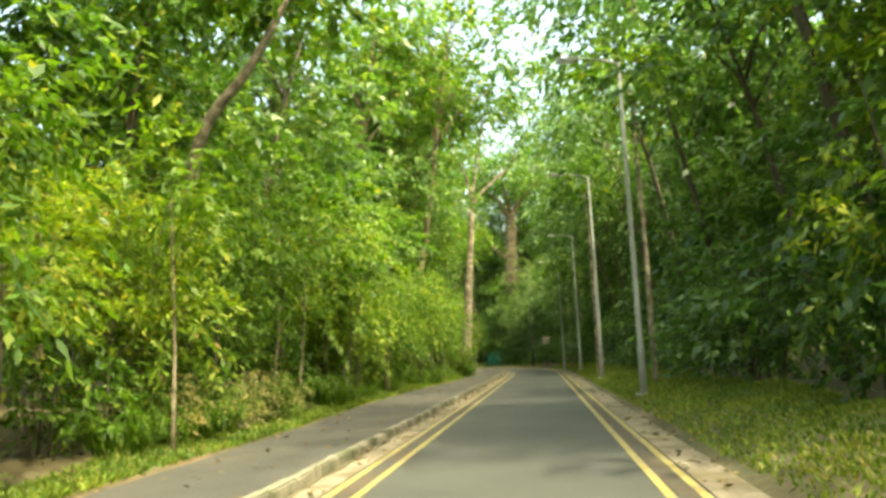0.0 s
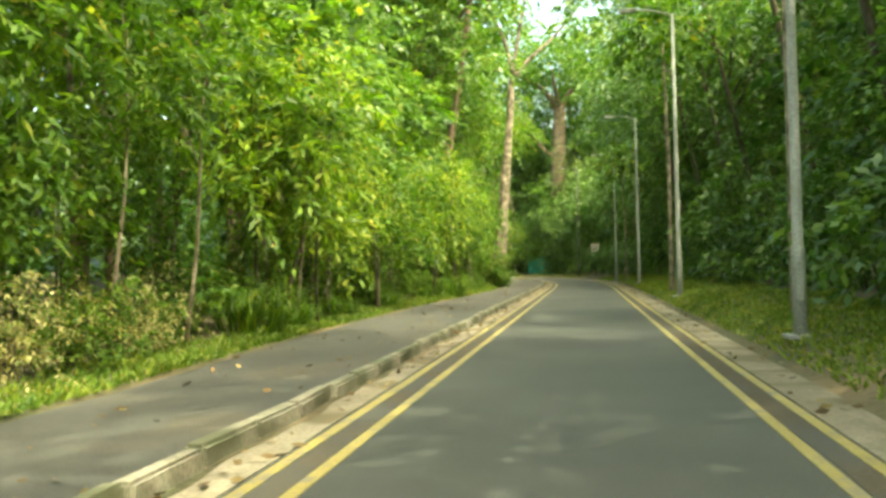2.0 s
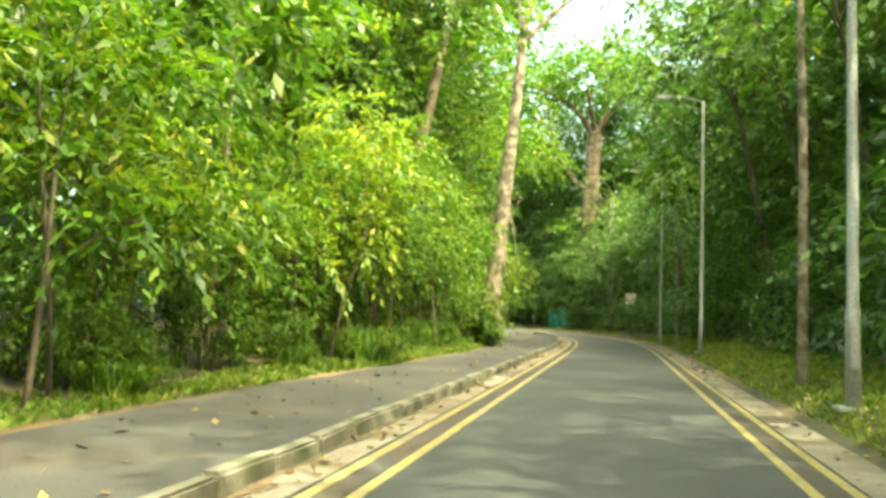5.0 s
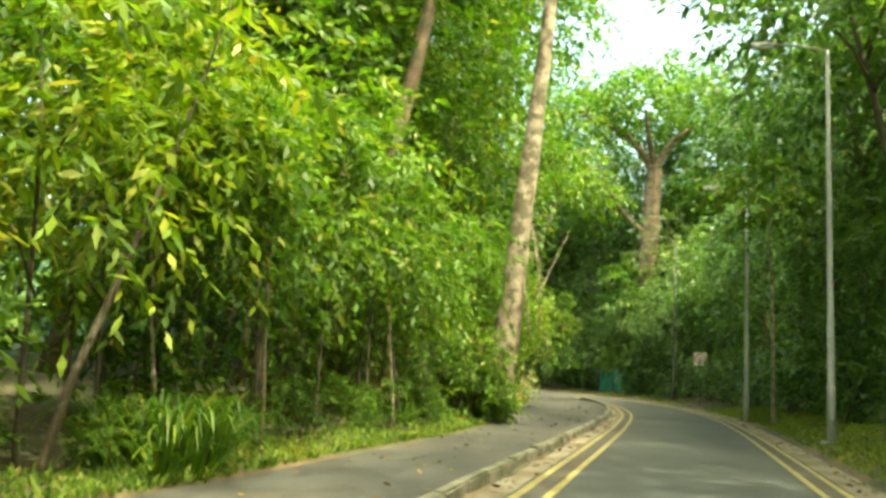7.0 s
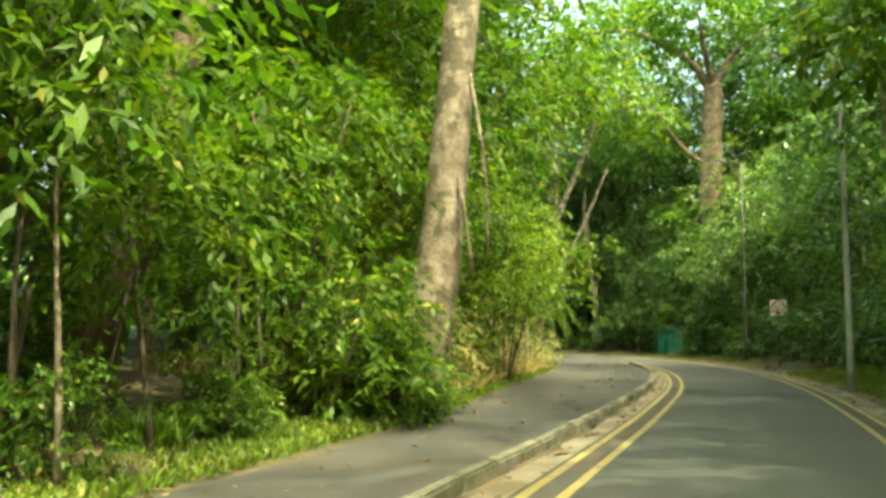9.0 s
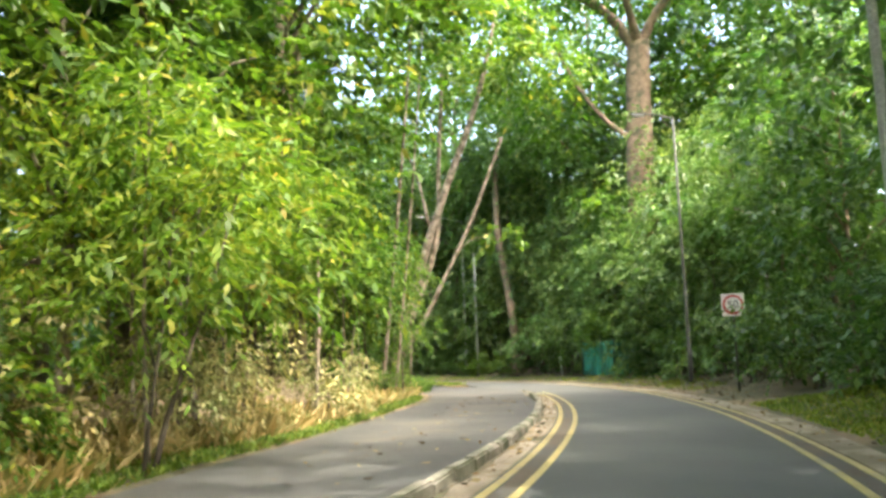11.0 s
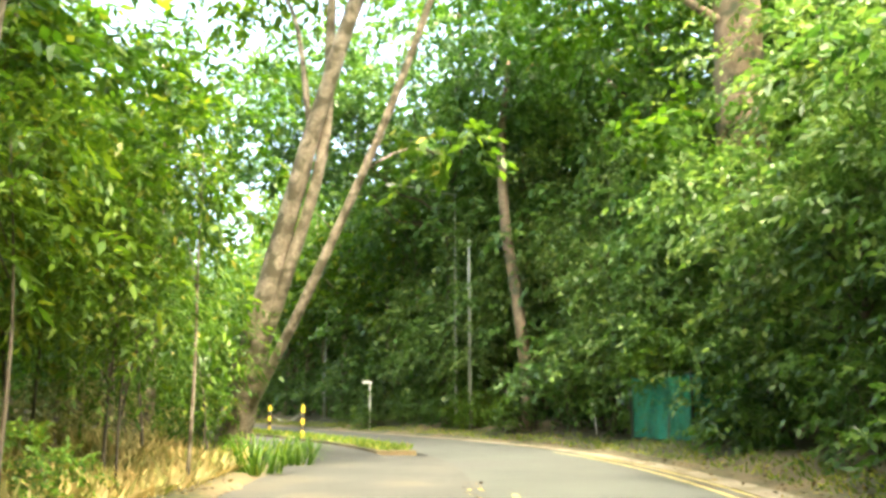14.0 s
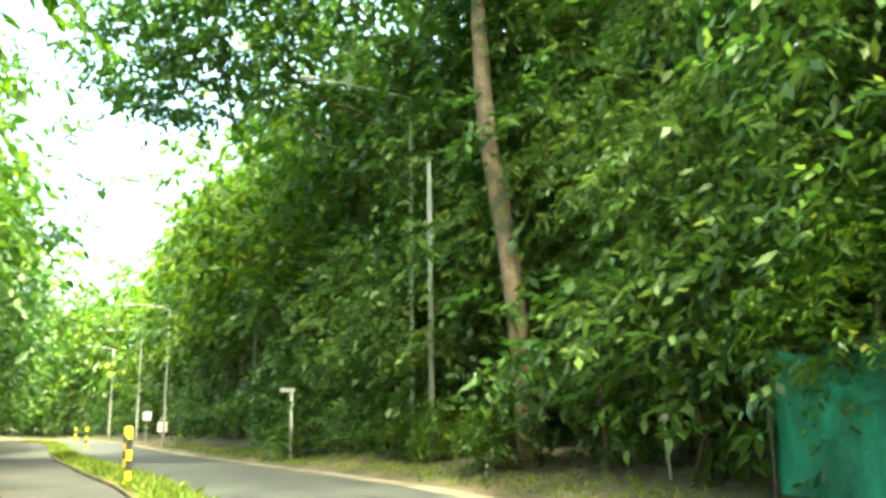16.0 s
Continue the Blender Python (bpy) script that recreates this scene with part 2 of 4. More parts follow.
def road_place(x, y):
    """s and u of places in the plan, as arrays."""
    x, y = np.asarray(x, float).ravel(), np.asarray(y, float).ravel()
    s, u = np.empty(len(x)), np.empty(len(x))
    for k in range(0, len(x), 4000):
        d = (x[k:k + 4000, None] - AXIS[None, :, 0]) ** 2 + (y[k:k + 4000, None] - AXIS[None, :, 1]) ** 2
        i = d.argmin(1)
        ex, ey = x[k:k + 4000] - AXIS[i, 0], y[k:k + 4000] - AXIS[i, 1]
        s[k:k + 4000] = AXIS_S[i]
        u[k:k + 4000] = np.sign(ex * AXIS_D[i, 1] - ey * AXIS_D[i, 0]) * np.sqrt(d[np.arange(len(i)), i])
    return s, u


def path_edge(s):
    return np.interp(np.asarray(s, float), [0, 18, 26, 36, 44, 52, 57, 62, 68, 80, 100], [-4.65, -4.7, -5.05, -5.05, -4.65, -4.4, -4.55, -5.2, -5.8, -6.1, -6.2])


def path_height(s):
    return 0.10 - 0.10 * np.clip((np.asarray(s, float) - 80) / 10, 0, 1)


def wobble(x, y):
    return 0.05 * np.sin(x * 1.3 + 0.7 * y) + 0.05 * np.sin(y * 0.9 - 0.4 * x + 1) + 0.03 * np.sin(2.3 * x - 1.9 * y)


def ground_height(s, u, x, y):
    e = path_edge(s)
    left = np.interp(e - u, [-0.5, 0.15, 1.5, 5, 14, 40], [-0.15, 0.13, 0.2, 0.65, 1.1, 1.6]) - 0.05 * (s > 88)
    bank = np.interp(u, [1.9, 2.62, 2.95, 3.6, 5, 9, 40], [-0.15, 0.035, 0.26, 0.40, 0.50, 0.75, 1.5])
    flat = np.interp(u, [1.9, 2.62, 3.2, 5, 9, 40], [-0.15, 0.035, 0.10, 0.38, 0.7, 1.5])
    share = np.clip((75 - s) / 10, 0, 1)
    right = bank * share + flat * (1 - share)
    z = np.where(u < (e + 1.9) / 2, left, right)
    rough = np.clip((np.maximum(e - u, u - 2.6)) / 1.5, 0, 1)
    return z + rough * wobble(x, y)


def height_at(x, y):
    s, u = road_place([x], [y])
    return float(ground_height(s, u, np.array([x]), np.array([y]))[0])


# ---- builders ----
def link_mesh(name, verts, faces, mat, parent=None, label="", smooth=False):
    me = bpy.data.meshes.new(name)
    me.from_pydata(verts, [], faces)
    me.materials.append(mat)
    if smooth:
        me.polygons.foreach_set("use_smooth", [True] * len(me.polygons))
    me.update()
    ob = new(name, me)
    ob.parent = parent
    if label:
        tagged(ob, label)
    return ob


def part(name, bm, mat, parent=None, label="", smooth=False):
    me = bpy.data.meshes.new(name)
    bm.to_mesh(me)
    bm.free()
    me.materials.append(mat)
    if smooth:
        me.polygons.foreach_set("use_smooth", [True] * len(me.polygons))
    ob = new(name, me)
    ob.parent = parent
    if label:
        tagged(ob, label)
    return ob


def thing(name, label, category, group="", at=None):
    ob = tagged(new(name), label, category, group)
    ob.empty_display_size = 0.2
    if at is not None:
        ob.matrix_basis = at
    return ob


def block(x0, y0, z0, x1, y1, z1, bevel=0.0):
    bm = bmesh.new()
    bmesh.ops.create_cube(bm, size=1)
    for v in bm.verts:
        v.co = (x0 if v.co.x < 0 else x1, y0 if v.co.y < 0 else y1, z0 if v.co.z < 0 else z1)
    if bevel:
        bmesh.ops.bevel(bm, geom=bm.edges[:], offset=bevel, segments=2, affect="EDGES")
    return bm


def tube_arrays(points, radii, sides=8, uneven=0.0, rng=None):
    """A round limb along points; returns its corners and faces."""
    p, r = np.array(points, float), np.array(radii, float)
    d = np.gradient(p, axis=0)
    d /= np.linalg.norm(d, axis=1)[:, None]
    a = np.cross(d, np.eye(3)[np.abs(d).max(0).argmin()])
    a /= np.linalg.norm(a, axis=1)[:, None]
    b = np.cross(d, a)
    an = np.linspace(0, 2 * np.pi, sides, endpoint=False)
    rr = r[:, None] * np.ones(sides)
    if uneven and rng is not None:
        rr = rr * (1 + uneven * (rng.random((len(p), sides)) - 0.5) + uneven * np.sin(3 * an + 1)[None, :] * 0.6)
    v = (p[:, None] + rr[..., None] * (np.cos(an)[None, :, None] * a[:, None] + np.sin(an)[None, :, None] * b[:, None])).reshape(-1, 3)
    f = []
    for i in range(len(p) - 1):
        for j in range(sides):
            k = (j + 1) % sides
            f.append((i * sides + j, i * sides + k, (i + 1) * sides + k, (i + 1) * sides + j))
    f.append(tuple(range(sides))[::-1])
    f.append(tuple((len(p) - 1) * sides + j for j in range(sides)))
    return v, f


def join(pieces):
    verts, faces, n = [], [], 0
    for v, f in pieces:
        verts.append(np.asarray(v))
        faces += [tuple(i + n for i in q) for q in f]
        n += len(v)
    return np.vstack(verts).tolist(), faces


def leaf_arrays(base, axis, side, length, width, fold=0.25):
    """Pointed leaves, each folded along its middle: two triangles a leaf."""
    n = np.cross(axis, side)
    L, W = length[:, None], width[:, None]
    tip = base + axis * L - np.array([0, 0, 1.0]) * L * 0.12
    mid = base + axis * L * 0.45
    v = np.stack([base, mid + side * W + n * W * fold, tip, mid - side * W + n * W * fold], 1).reshape(-1, 3)
    return v


def leaf_mesh(name, v, mat):
    """One mesh of many leaves from their corners, four a leaf."""
    n = len(v) // 4
    me = bpy.data.meshes.new(name)
    me.vertices.add(len(v))
    me.vertices.foreach_set("co", v.astype(np.float32).ravel())
    q = np.arange(n)[:, None] * 4
    idx = np.concatenate([q, q + 1, q + 2, q, q + 2, q + 3], 1).ravel()
    me.loops.add(len(idx))
    me.loops.foreach_set("vertex_index", idx.astype(np.int32))
    me.polygons.add(2 * n)
    me.polygons.foreach_set("loop_start", np.arange(0, 6 * n, 3, dtype=np.int32))
    me.materials.append(mat)
    me.update(calc_edges=True)
    return me


def unit(v):
    return v / np.maximum(np.linalg.norm(v, axis=1), 1e-9)[:, None]


def sprays(rng, start, way, leaves, span, length, width, droop):
    """Leafy twigs: leaves stand on both sides of each twig, which bends down towards its tip."""
    n = len(start)
    k = np.linspace(0.12, 1, leaves)
    reach = span * (0.6 + 0.8 * rng.random(n))
    p = start[:, None] + way[:, None] * (reach[:, None] * k)[..., None]
    p[..., 2] -= droop * reach[:, None] * k ** 2
    sidev = unit(np.cross(way, np.array([0, 0, 1.0])) + 0.25 * rng.normal(size=(n, 3)))
    sign = np.where(np.arange(leaves) % 2 == 0, 1.0, -1.0)
    ax = sidev[:, None] * sign[None, :, None] * 0.8 + way[:, None] * 0.6 + 0.35 * rng.normal(size=(n, leaves, 3))
    ax[..., 2] -= 0.25 + 0.5 * droop
    ax = unit(ax.reshape(-1, 3))
    up = np.array([0, 0, 1.0]) + 0.45 * rng.normal(size=(n * leaves, 3))
    sd = unit(np.cross(ax, up))
    size = 0.65 + 0.7 * rng.random(n * leaves)
    return leaf_arrays(p.reshape(-1, 3), ax, sd, length * size, width * size)


def crown_arrays(rng, blobs, count, leaves, span, length, width, droop, inner=0.35):
    """Sprays spread over lumpy masses of foliage, densest at their skin."""
    c = np.array([b[:3] for b in blobs], float)
    r = np.array([b[3:] for b in blobs], float)
    w = (r[:, 0] * r[:, 2])
    i = rng.choice(len(blobs), count, p=w / w.sum())
    d = unit(rng.normal(size=(count, 3)) + np.array([0, 0, 0.25]))
    q = inner + (1 - inner) * np.sqrt(rng.random(count))
    q *= 0.85 + 0.3 * rng.random(count)
    start = c[i] + d * r[i] * q[:, None]
    way = unit(d * np.array([1, 1, 0.45]) + 0.45 * rng.normal(size=(count, 3)) + np.array([0, 0, 0.1]))
    return sprays(rng, start, way, leaves, span, length, width, droop)


def make_tree(seed, name, label, category, group, height, spread, bark, leaf, clear, count, leaves, length, width, trunk_r, droop=0.35, lumps=9, lean=(0.0, 0.0), span=0.8, stems=1):
    """A tree or bush: a tapered trunk with limbs, and a crown of leafy twigs in uneven lumps. clear: the height of the lowest leaves."""
    rng = np.random.default_rng(seed)
    root = thing(name, label, category, group)
    woods, blobs = [], []
    top = np.array([lean[0], lean[1], height * 0.88])
    for k in range(stems):
        off = np.array([0, 0, 0]) if stems == 1 else np.array([*(rng.normal(size=2) * 0.18), 0])
        tilt = np.array([0, 0, 0]) if stems == 1 else np.array([*(rng.normal(size=2) * spread * 0.35), 0])
        t = np.linspace(0, 1, 7)[:, None]
        line = off + (top + tilt) * t + np.array([1, 0, 0]) * (np.sin(t * 5 + seed) * 0.012 * height) + np.array([0, 1, 0]) * (np.sin(t * 4 + 2 * seed) * 0.012 * height)
        line[0, 2] -= 0.3
        woods.append(tube_arrays(line, trunk_r * (1.15 - 0.95 * t[:, 0] ** 0.9) * (1 if k == 0 else 0.7), 8 if trunk_r > 0.06 else 5, 0.12, rng))
    for k in range(lumps):
        f = (k + 0.5) / lumps
        z = clear + (height - clear) * (0.12 + 0.85 * f)
        wide = spread * (0.45 + 0.75 * math.sin(math.pi * min(0.95, 0.25 + 0.65 * f))) * (0.75 + 0.5 * rng.random())
        a = rng.random() * 6.283 + k * 2.4
        away = wide * 0.55
        bx, by = lean[0] * z / height + math.cos(a) * away, lean[1] * z / height + math.sin(a) * away
        blobs.append((bx, by, z, wide * 0.62, wide * 0.62, max(0.35, (height - clear) / lumps * (1.0 + 0.5 * rng.random()))))
        zs = max(0.3, z - 0.25 * height * (0.3 + rng.random() * 0.4))
        o = np.array([lean[0] * zs / height, lean[1] * zs / height, zs])
        e = np.array([bx, by, z])
        tt = np.linspace(0, 1, 4)[:, None]
        limb = o + (e - o) * tt + np.array([0, 0, 1]) * (np.sin(tt * 3.14) * 0.06 * height) * 0.5
        woods.append(tube_arrays(limb, trunk_r * 0.42 * (1 - 0.8 * tt[:, 0]) * (1.1 - 0.6 * f), 4, 0.1, rng))
    if stems == 2:
        for k, (v, f) in enumerate(woods):
            link_mesh("stem" if k < stems else "limb", v.tolist(), f, bark, root, smooth=True)
    else:
        v, f = join(woods)
        link_mesh("trunk", v, f, bark, root, smooth=True)
    crown = new("crown", leaf_mesh("crown", crown_arrays(rng, blobs, int(count * 1.15), leaves, span, length, width * 0.78, droop), leaf))
    crown.parent = root
    return root


def put(ob, x, y, turn=0.0, size=1.0, tall=1.0, sink=0.05):
    """A copy of a plant on the ground at x, y."""
    z = height_at(x, y) - sink
    return copy_thing(ob, pose(x, y, z, 0, 0, turn) @ Matrix.Diagonal((size, size, size * tall, 1)))


# ---- ground and road ----
def make_ground():
    near_x = np.concatenate([np.arange(-75, -7.5, 1.0), np.arange(-7, 6.01, 1 / 3), np.arange(7, 45.01, 1.0)])
    near_y = np.arange(-24, 165.01, 1.0)
    xs = np.concatenate([[-2500, -900, -400, -200, -120, -90], near_x, [60, 90, 150, 300, 900, 2500]])
    ys = np.concatenate([[-2500, -800, -300, -120, -60, -36], near_y, [180, 200, 230, 280, 400, 900, 2500]])
    X, Y = np.meshgrid(xs, ys)
    s, u = road_place(X, Y)
    Z = ground_height(s, np.clip(u, -45, 45), X.ravel(), Y.ravel())
    far = (np.abs(X.ravel()) > 170) | (Y.ravel() > 250) | (Y.ravel() < -61)
    Z[far] = 1.2
    v = np.stack([X.ravel(), Y.ravel(), Z], 1)
    w, h = len(xs), len(ys)
    i, j = np.meshgrid(np.arange(w - 1), np.arange(h - 1))
    a = (j * w + i).ravel()
    f = np.stack([a, a + 1, a + w + 1, a + w], 1)
    ob = link_mesh("ground", v.tolist(), f.tolist(), SOIL, smooth=True)
    tagged(ob, "brown forest floor of soil and leaf litter", "ground", kind="structure")


def strip(name, s0, s1, edges, mat, z, thick=0.12, step=0.5, parent=None):
    """A slab along the road between two edges (functions of s or numbers)."""
    ss = np.arange(s0, s1 + 1e-6, step)
    val = lambda e, s: float(e(s)) if callable(e) else e
    v, f = [], []
    for s in ss:
        ua, ub, h = val(edges[0], s), val(edges[1], s), val(z, s)
        for u, zz in ((ua, h - thick), (ua, h), (ub, h), (ub, h - thick)):
            x, y, _ = spot(s, u)
            v.append((x, y, zz))
    for k in range(len(ss) - 1):
        a, b = 4 * k, 4 * k + 4
        for e in range(3):
            f.append((a + e, a + e + 1, b + e + 1, b + e))
    f.append((0, 3, 2, 1))
    n = 4 * (len(ss) - 1)
    f.append((n, n + 1, n + 2, n + 3))
    me = bpy.data.meshes.new(name)
    me.from_pydata(v, [], f)
    me.materials.append(mat)
    bm = bmesh.new()
    bm.from_mesh(me)
    bmesh.ops.recalc_face_normals(bm, faces=bm.faces)
    bm.to_mesh(me)
    bm.free()
    ob = new(name, me)
    ob.parent = parent
    return ob


make_ground()
lane_left = lambda s: -2.02 if s < 89 else -2.02 - 0.18 * min(1.0, (s - 89) / 4)
road = tagged(strip("road", -55, 252, (lane_left, 2.02), ASPHALT, 0.0), "dark grey asphalt lane, partly in tree shade", "road", kind="structure")
inner = lambda s: -2.565 if s < 89 else (-2.2 if s < 104 else -3.4)
path = tagged(strip("service_road", -55, 252, (path_edge, inner), OLD_ASPHALT, path_height), "worn grey asphalt side road with fallen leaves", "road", kind="structure")
tagged(strip("gutter_left", -55, 92, (-2.386, -2.024), GUTTER, 0.006), "pale stained concrete gutter beside the kerb", "gutter", kind="structure")
tagged(strip("gutter_right", -55, 252, (2.024, 2.58), GUTTER, 0.012), "stained concrete edge strip with fallen leaves", "gutter", kind="structure")
bed = tagged(strip("kerb_bed", -55, 91, (-2.561, -2.39), GUTTER, 0.02, 0.1), "earth-stained concrete bed under the kerb", "kerb", kind="structure")
for u0, s1 in ((-1.60, 93), (-1.93, 92), (1.62, 104), (1.95, 103)):
    line = strip("yellow_line", -55, s1, (u0 - 0.05, u0 + 0.05), YELLOW, 0.005, 0.01, parent=road)
    tagged(line, "worn yellow painted line")
for u0, u1, s1 in ((-1.868, -1.662, 91), (1.682, 1.888, 102)):
    line = strip("dirt_band", -55, s1, (lambda s, a=u0: a + 0.02 * math.sin(1.7 * s), lambda s, b=u1: b + 0.02 * math.sin(2.9 * s + 2)), LINE_DIRT, 0.004, 0.01, parent=road)
    tagged(line, "brown dirt and worn paint between the two lines")
dirt_edge = lambda s: -2.33 + 0.03 * math.sin(2.3 * s) + 0.022 * math.sin(5.1 * s + 1)
tagged(strip("gutter_dirt", -10, 89, (-2.40, dirt_edge), SOIL, 0.010, 0.01, 0.25), "dark dirt gathered along the foot of the kerb", "dirt", kind="structure")
tagged(strip("grass_island", 105, 252, (-3.38, -2.22), SOIL, 0.06, 0.2), "narrow raised grass strip between two roads", "verge", kind="structure")


def make_kerb():
    """Kerb stones, one by one, some short of their neighbour, some tilted."""
    rng = np.random.default_rng(5)
    kerb = tagged(new("kerb"), "row of weathered concrete kerb stones with mossy faces", "kerb", kind="structure")
    shapes = []
    for k in range(4):
        bm = block(-0.085, -0.47, -0.05, 0.085, 0.47, 0.155 + 0.004 * k, 0.028)
        for v in bm.verts:
            v.co += Vector(rng.normal(size=3) * 0.006)
        me = bpy.data.meshes.new("kerb_stone")
        bm.to_mesh(me)
        bm.free()
        me.materials.append(CONCRETE)
        shapes.append(me)
    s, n = -10.0, 0
    while s < 89:
        gap = 0.07 if n % 11 == 7 else (0.015 if n % 4 == 2 else 0.004)
        x, y, turn = spot(s, -2.475)
        ob = new("kerb_stone", shapes[n % 4])
        ob.parent = kerb
        ob.matrix_basis = pose(x + rng.normal() * 0.006, y, 0.005 * rng.normal(), rng.normal() * 0.25, rng.normal() * 0.9, turn + rng.normal() * 0.4)
        s += 0.94 + gap
        n += 1


make_kerb()

# ---- backing woods ----


def make_far_woods():
    """Deep forest behind the nearer trees: dense large leaves, past counting."""
    rng = np.random.default_rng(11)
    bands = ((84, 128, 10.5, 15.5, 12), (-30, 106, -17, -24, 15), (-30, 118, 13, 19, 14), (106, 250, -15, -22, 13), (118, 250, 11, 17, 14), (88, 150, 17, 26, 21))
    for s0, s1, u0, u1, top in bands:
        n = int((s1 - s0) * (55 if s0 in (84, 88) else 22))
        s, u = rng.uniform(s0, s1, n), rng.uniform(min(u0, u1), max(u0, u1), n)
        xy = np.array([spot(a, b)[:2] for a, b in zip(s, u)])
        z = 0.4 + rng.random(n) ** 1.5 * (top + 2.5 * np.sin(s * 0.31) + 2 * np.sin(s * 0.77 + u))
        start = np.column_stack([xy, z])
        way = unit(rng.normal(size=(n, 3)) * np.array([1, 1, 0.4]))
        v = sprays(rng, start, way, 5, 1.2, 0.70, 0.22, 0.4)
        ob = new("far_woods", leaf_mesh("far_woods", v, LEAF_DEEP if s0 > 110 else LEAF_DARK))
        tagged(ob, "dense dark green forest behind the roadside trees", "woods", kind="stuff")
    n = 8000
    s, u = rng.uniform(236, 252, n), rng.uniform(-24, 24, n)
    xy = np.array([spot(a, b)[:2] for a, b in zip(s, u)])
    v = sprays(rng, np.column_stack([xy, rng.random(n) ** 1.2 * (24 + 3 * np.sin(u * 0.5))]), unit(rng.normal(size=(n, 3))), 5, 1.4, 0.9, 0.28, 0.4)
    tagged(new("far_woods", leaf_mesh("far_woods", v, LEAF_DARK)), "dark green woods where the road turns away", "woods", kind="stuff")
    # Unseen leaf mass added across the road behind the start, to close off light.
    n = 4500
    x, y = rng.uniform(-58, 58, n), rng.uniform(-46, -30, n)
    start = np.column_stack([x, y, rng.random(n) * 15])
    v = sprays(rng, start, unit(rng.normal(size=(n, 3))), 5, 1.4, 0.8, 0.25, 0.4)
    tagged(new("far_woods", leaf_mesh("far_woods", v, LEAF_DARK)), "dense dark green forest added unseen behind the start to close off light", "woods", kind="stuff")


make_far_woods()


def make_far_canopy():
    """The roof of the wider forest away from the road, too far in to tell its trees apart."""
    rng = np.random.default_rng(23)
    n = 11000
    x, y = rng.uniform(-135, 75, n), rng.uniform(-75, 215, n)
    s, u = road_place(x, y)
    keep = (np.abs(u) > 23) & (s < 240)
    x, y = x[keep], y[keep]
    z = 3 + 6.5 * rng.random(len(x)) + 2.2 * np.sin(x * 0.33) * np.sin(y * 0.29 + 0.1 * x) + 1.3 * np.sin(x * 0.9 + y * 0.7)
    v = sprays(rng, np.column_stack([x, y, z]), unit(rng.normal(size=(len(x), 3)) * np.array([1, 1, 0.4])), 4, 2.2, 2.0, 0.75, 0.35)
    tagged(new("far_woods", leaf_mesh("far_woods", v, LEAF_DEEP)), "unbroken green canopy of the forest away from the road", "woods", kind="stuff")


make_far_canopy()

# ---- plants: one of each kind, then copies ----
KINDS = {}
KINDS["sapling_yellow"] = [make_tree(21 + k, "sapling", "yellow-green sapling with drooping feathery leaves on the verge", "sapling", "roadside saplings", 4.7, 1.35, DARK_BARK, LEAF_YELLOW, 1.5, 250, 11, 0.18, 0.04, 0.04, 0.5, 8, span=0.7, stems=2) for k in range(3)]
KINDS["sapling_green"] = [make_tree(25 + k, "sapling", "green sapling with fine drooping leaves on the verge", "sapling", "green saplings", 4.9, 1.4, DARK_BARK, LEAF_MID, 1.4, 250, 11, 0.172, 0.041, 0.04, 0.5, 8, span=0.7, stems=2) for k in range(3)]
KINDS["bush_green"] = [make_tree(31 + k, "bush", "mid-green leafy bush growing at the wood's edge", "bush", "roadside bushes", 2.6, 1.2, DARK_BARK, LEAF_MID, 0.2, 190, 10, 0.19, 0.05, 0.035, 0.4, 8, span=0.6, stems=4) for k in range(3)]
KINDS["bush_dark"] = [make_tree(41 + k, "bush", "dark green glossy shrub in the shade", "bush", "shaded shrubs", 3.6, 1.5, DARK_BARK, LEAF_DARK, 0.1, 150, 10, 0.245, 0.074, 0.04, 0.4, 10, span=0.6, stems=4) for k in range(3)]
KINDS["bush_dry"] = [make_tree(51 + k, "bush", "half-dry yellowish brush with withered leaves", "bush", "dry brush", 2.0, 1.1, DARK_BARK, LEAF_DRY, 0.1, 170, 8, 0.15, 0.035, 0.02, 0.5, 8, span=0.5, stems=5) for k in range(3)]
KINDS["stem_thin"] = [make_tree(55 + k, "young_tree", "thin young tree with a bare pole-like stem", "tree", "thin young trees", 6.0, 0.9, PALE_BARK if k else DARK_BARK, LEAF_MID, 3.6, 90, 11, 0.2, 0.045, 0.04, 0.5, 5, span=0.6, lean=(0.3 * k, 0.2)) for k in range(3)]
KINDS["tree_mid"] = [make_tree(61 + k, "tree", "green forest tree with a slender pale trunk", "tree", "roadside trees", 11.5, 2.7, PALE_BARK, LEAF_MID, 3.4, 330, 11, 0.305, 0.078, 0.12, 0.4, 13, span=1.0) for k in range(3)]
KINDS["tree_dark"] = [make_tree(71 + k, "tree", "dark green forest tree with a thin brown trunk", "tree", "shaded trees", 12.0, 2.7, BROWN_BARK, LEAF_DARK, 2.6, 330, 10, 0.325, 0.097, 0.11, 0.35, 14, span=0.9) for k in range(3)]
KINDS["tree_bright"] = [make_tree(81 + k, "tree", "sunlit yellow-green tree with airy leaves", "tree", "bright trees", 9.5, 2.4, PALE_BARK, LEAF_YELLOW, 2.6, 430, 11, 0.25, 0.06, 0.09, 0.45, 12, span=0.9) for k in range(2)]
KINDS["tree_tall"] = [make_tree(91 + k, "tall_tree", "tall forest tree with a high green crown", "tree", "tall trees", 22.0, 4.2, PALE_BARK, LEAF_MID, 5.0, 350, 9, 0.60, 0.185, 0.24, 0.35, 16, span=1.4) for k in range(2)]
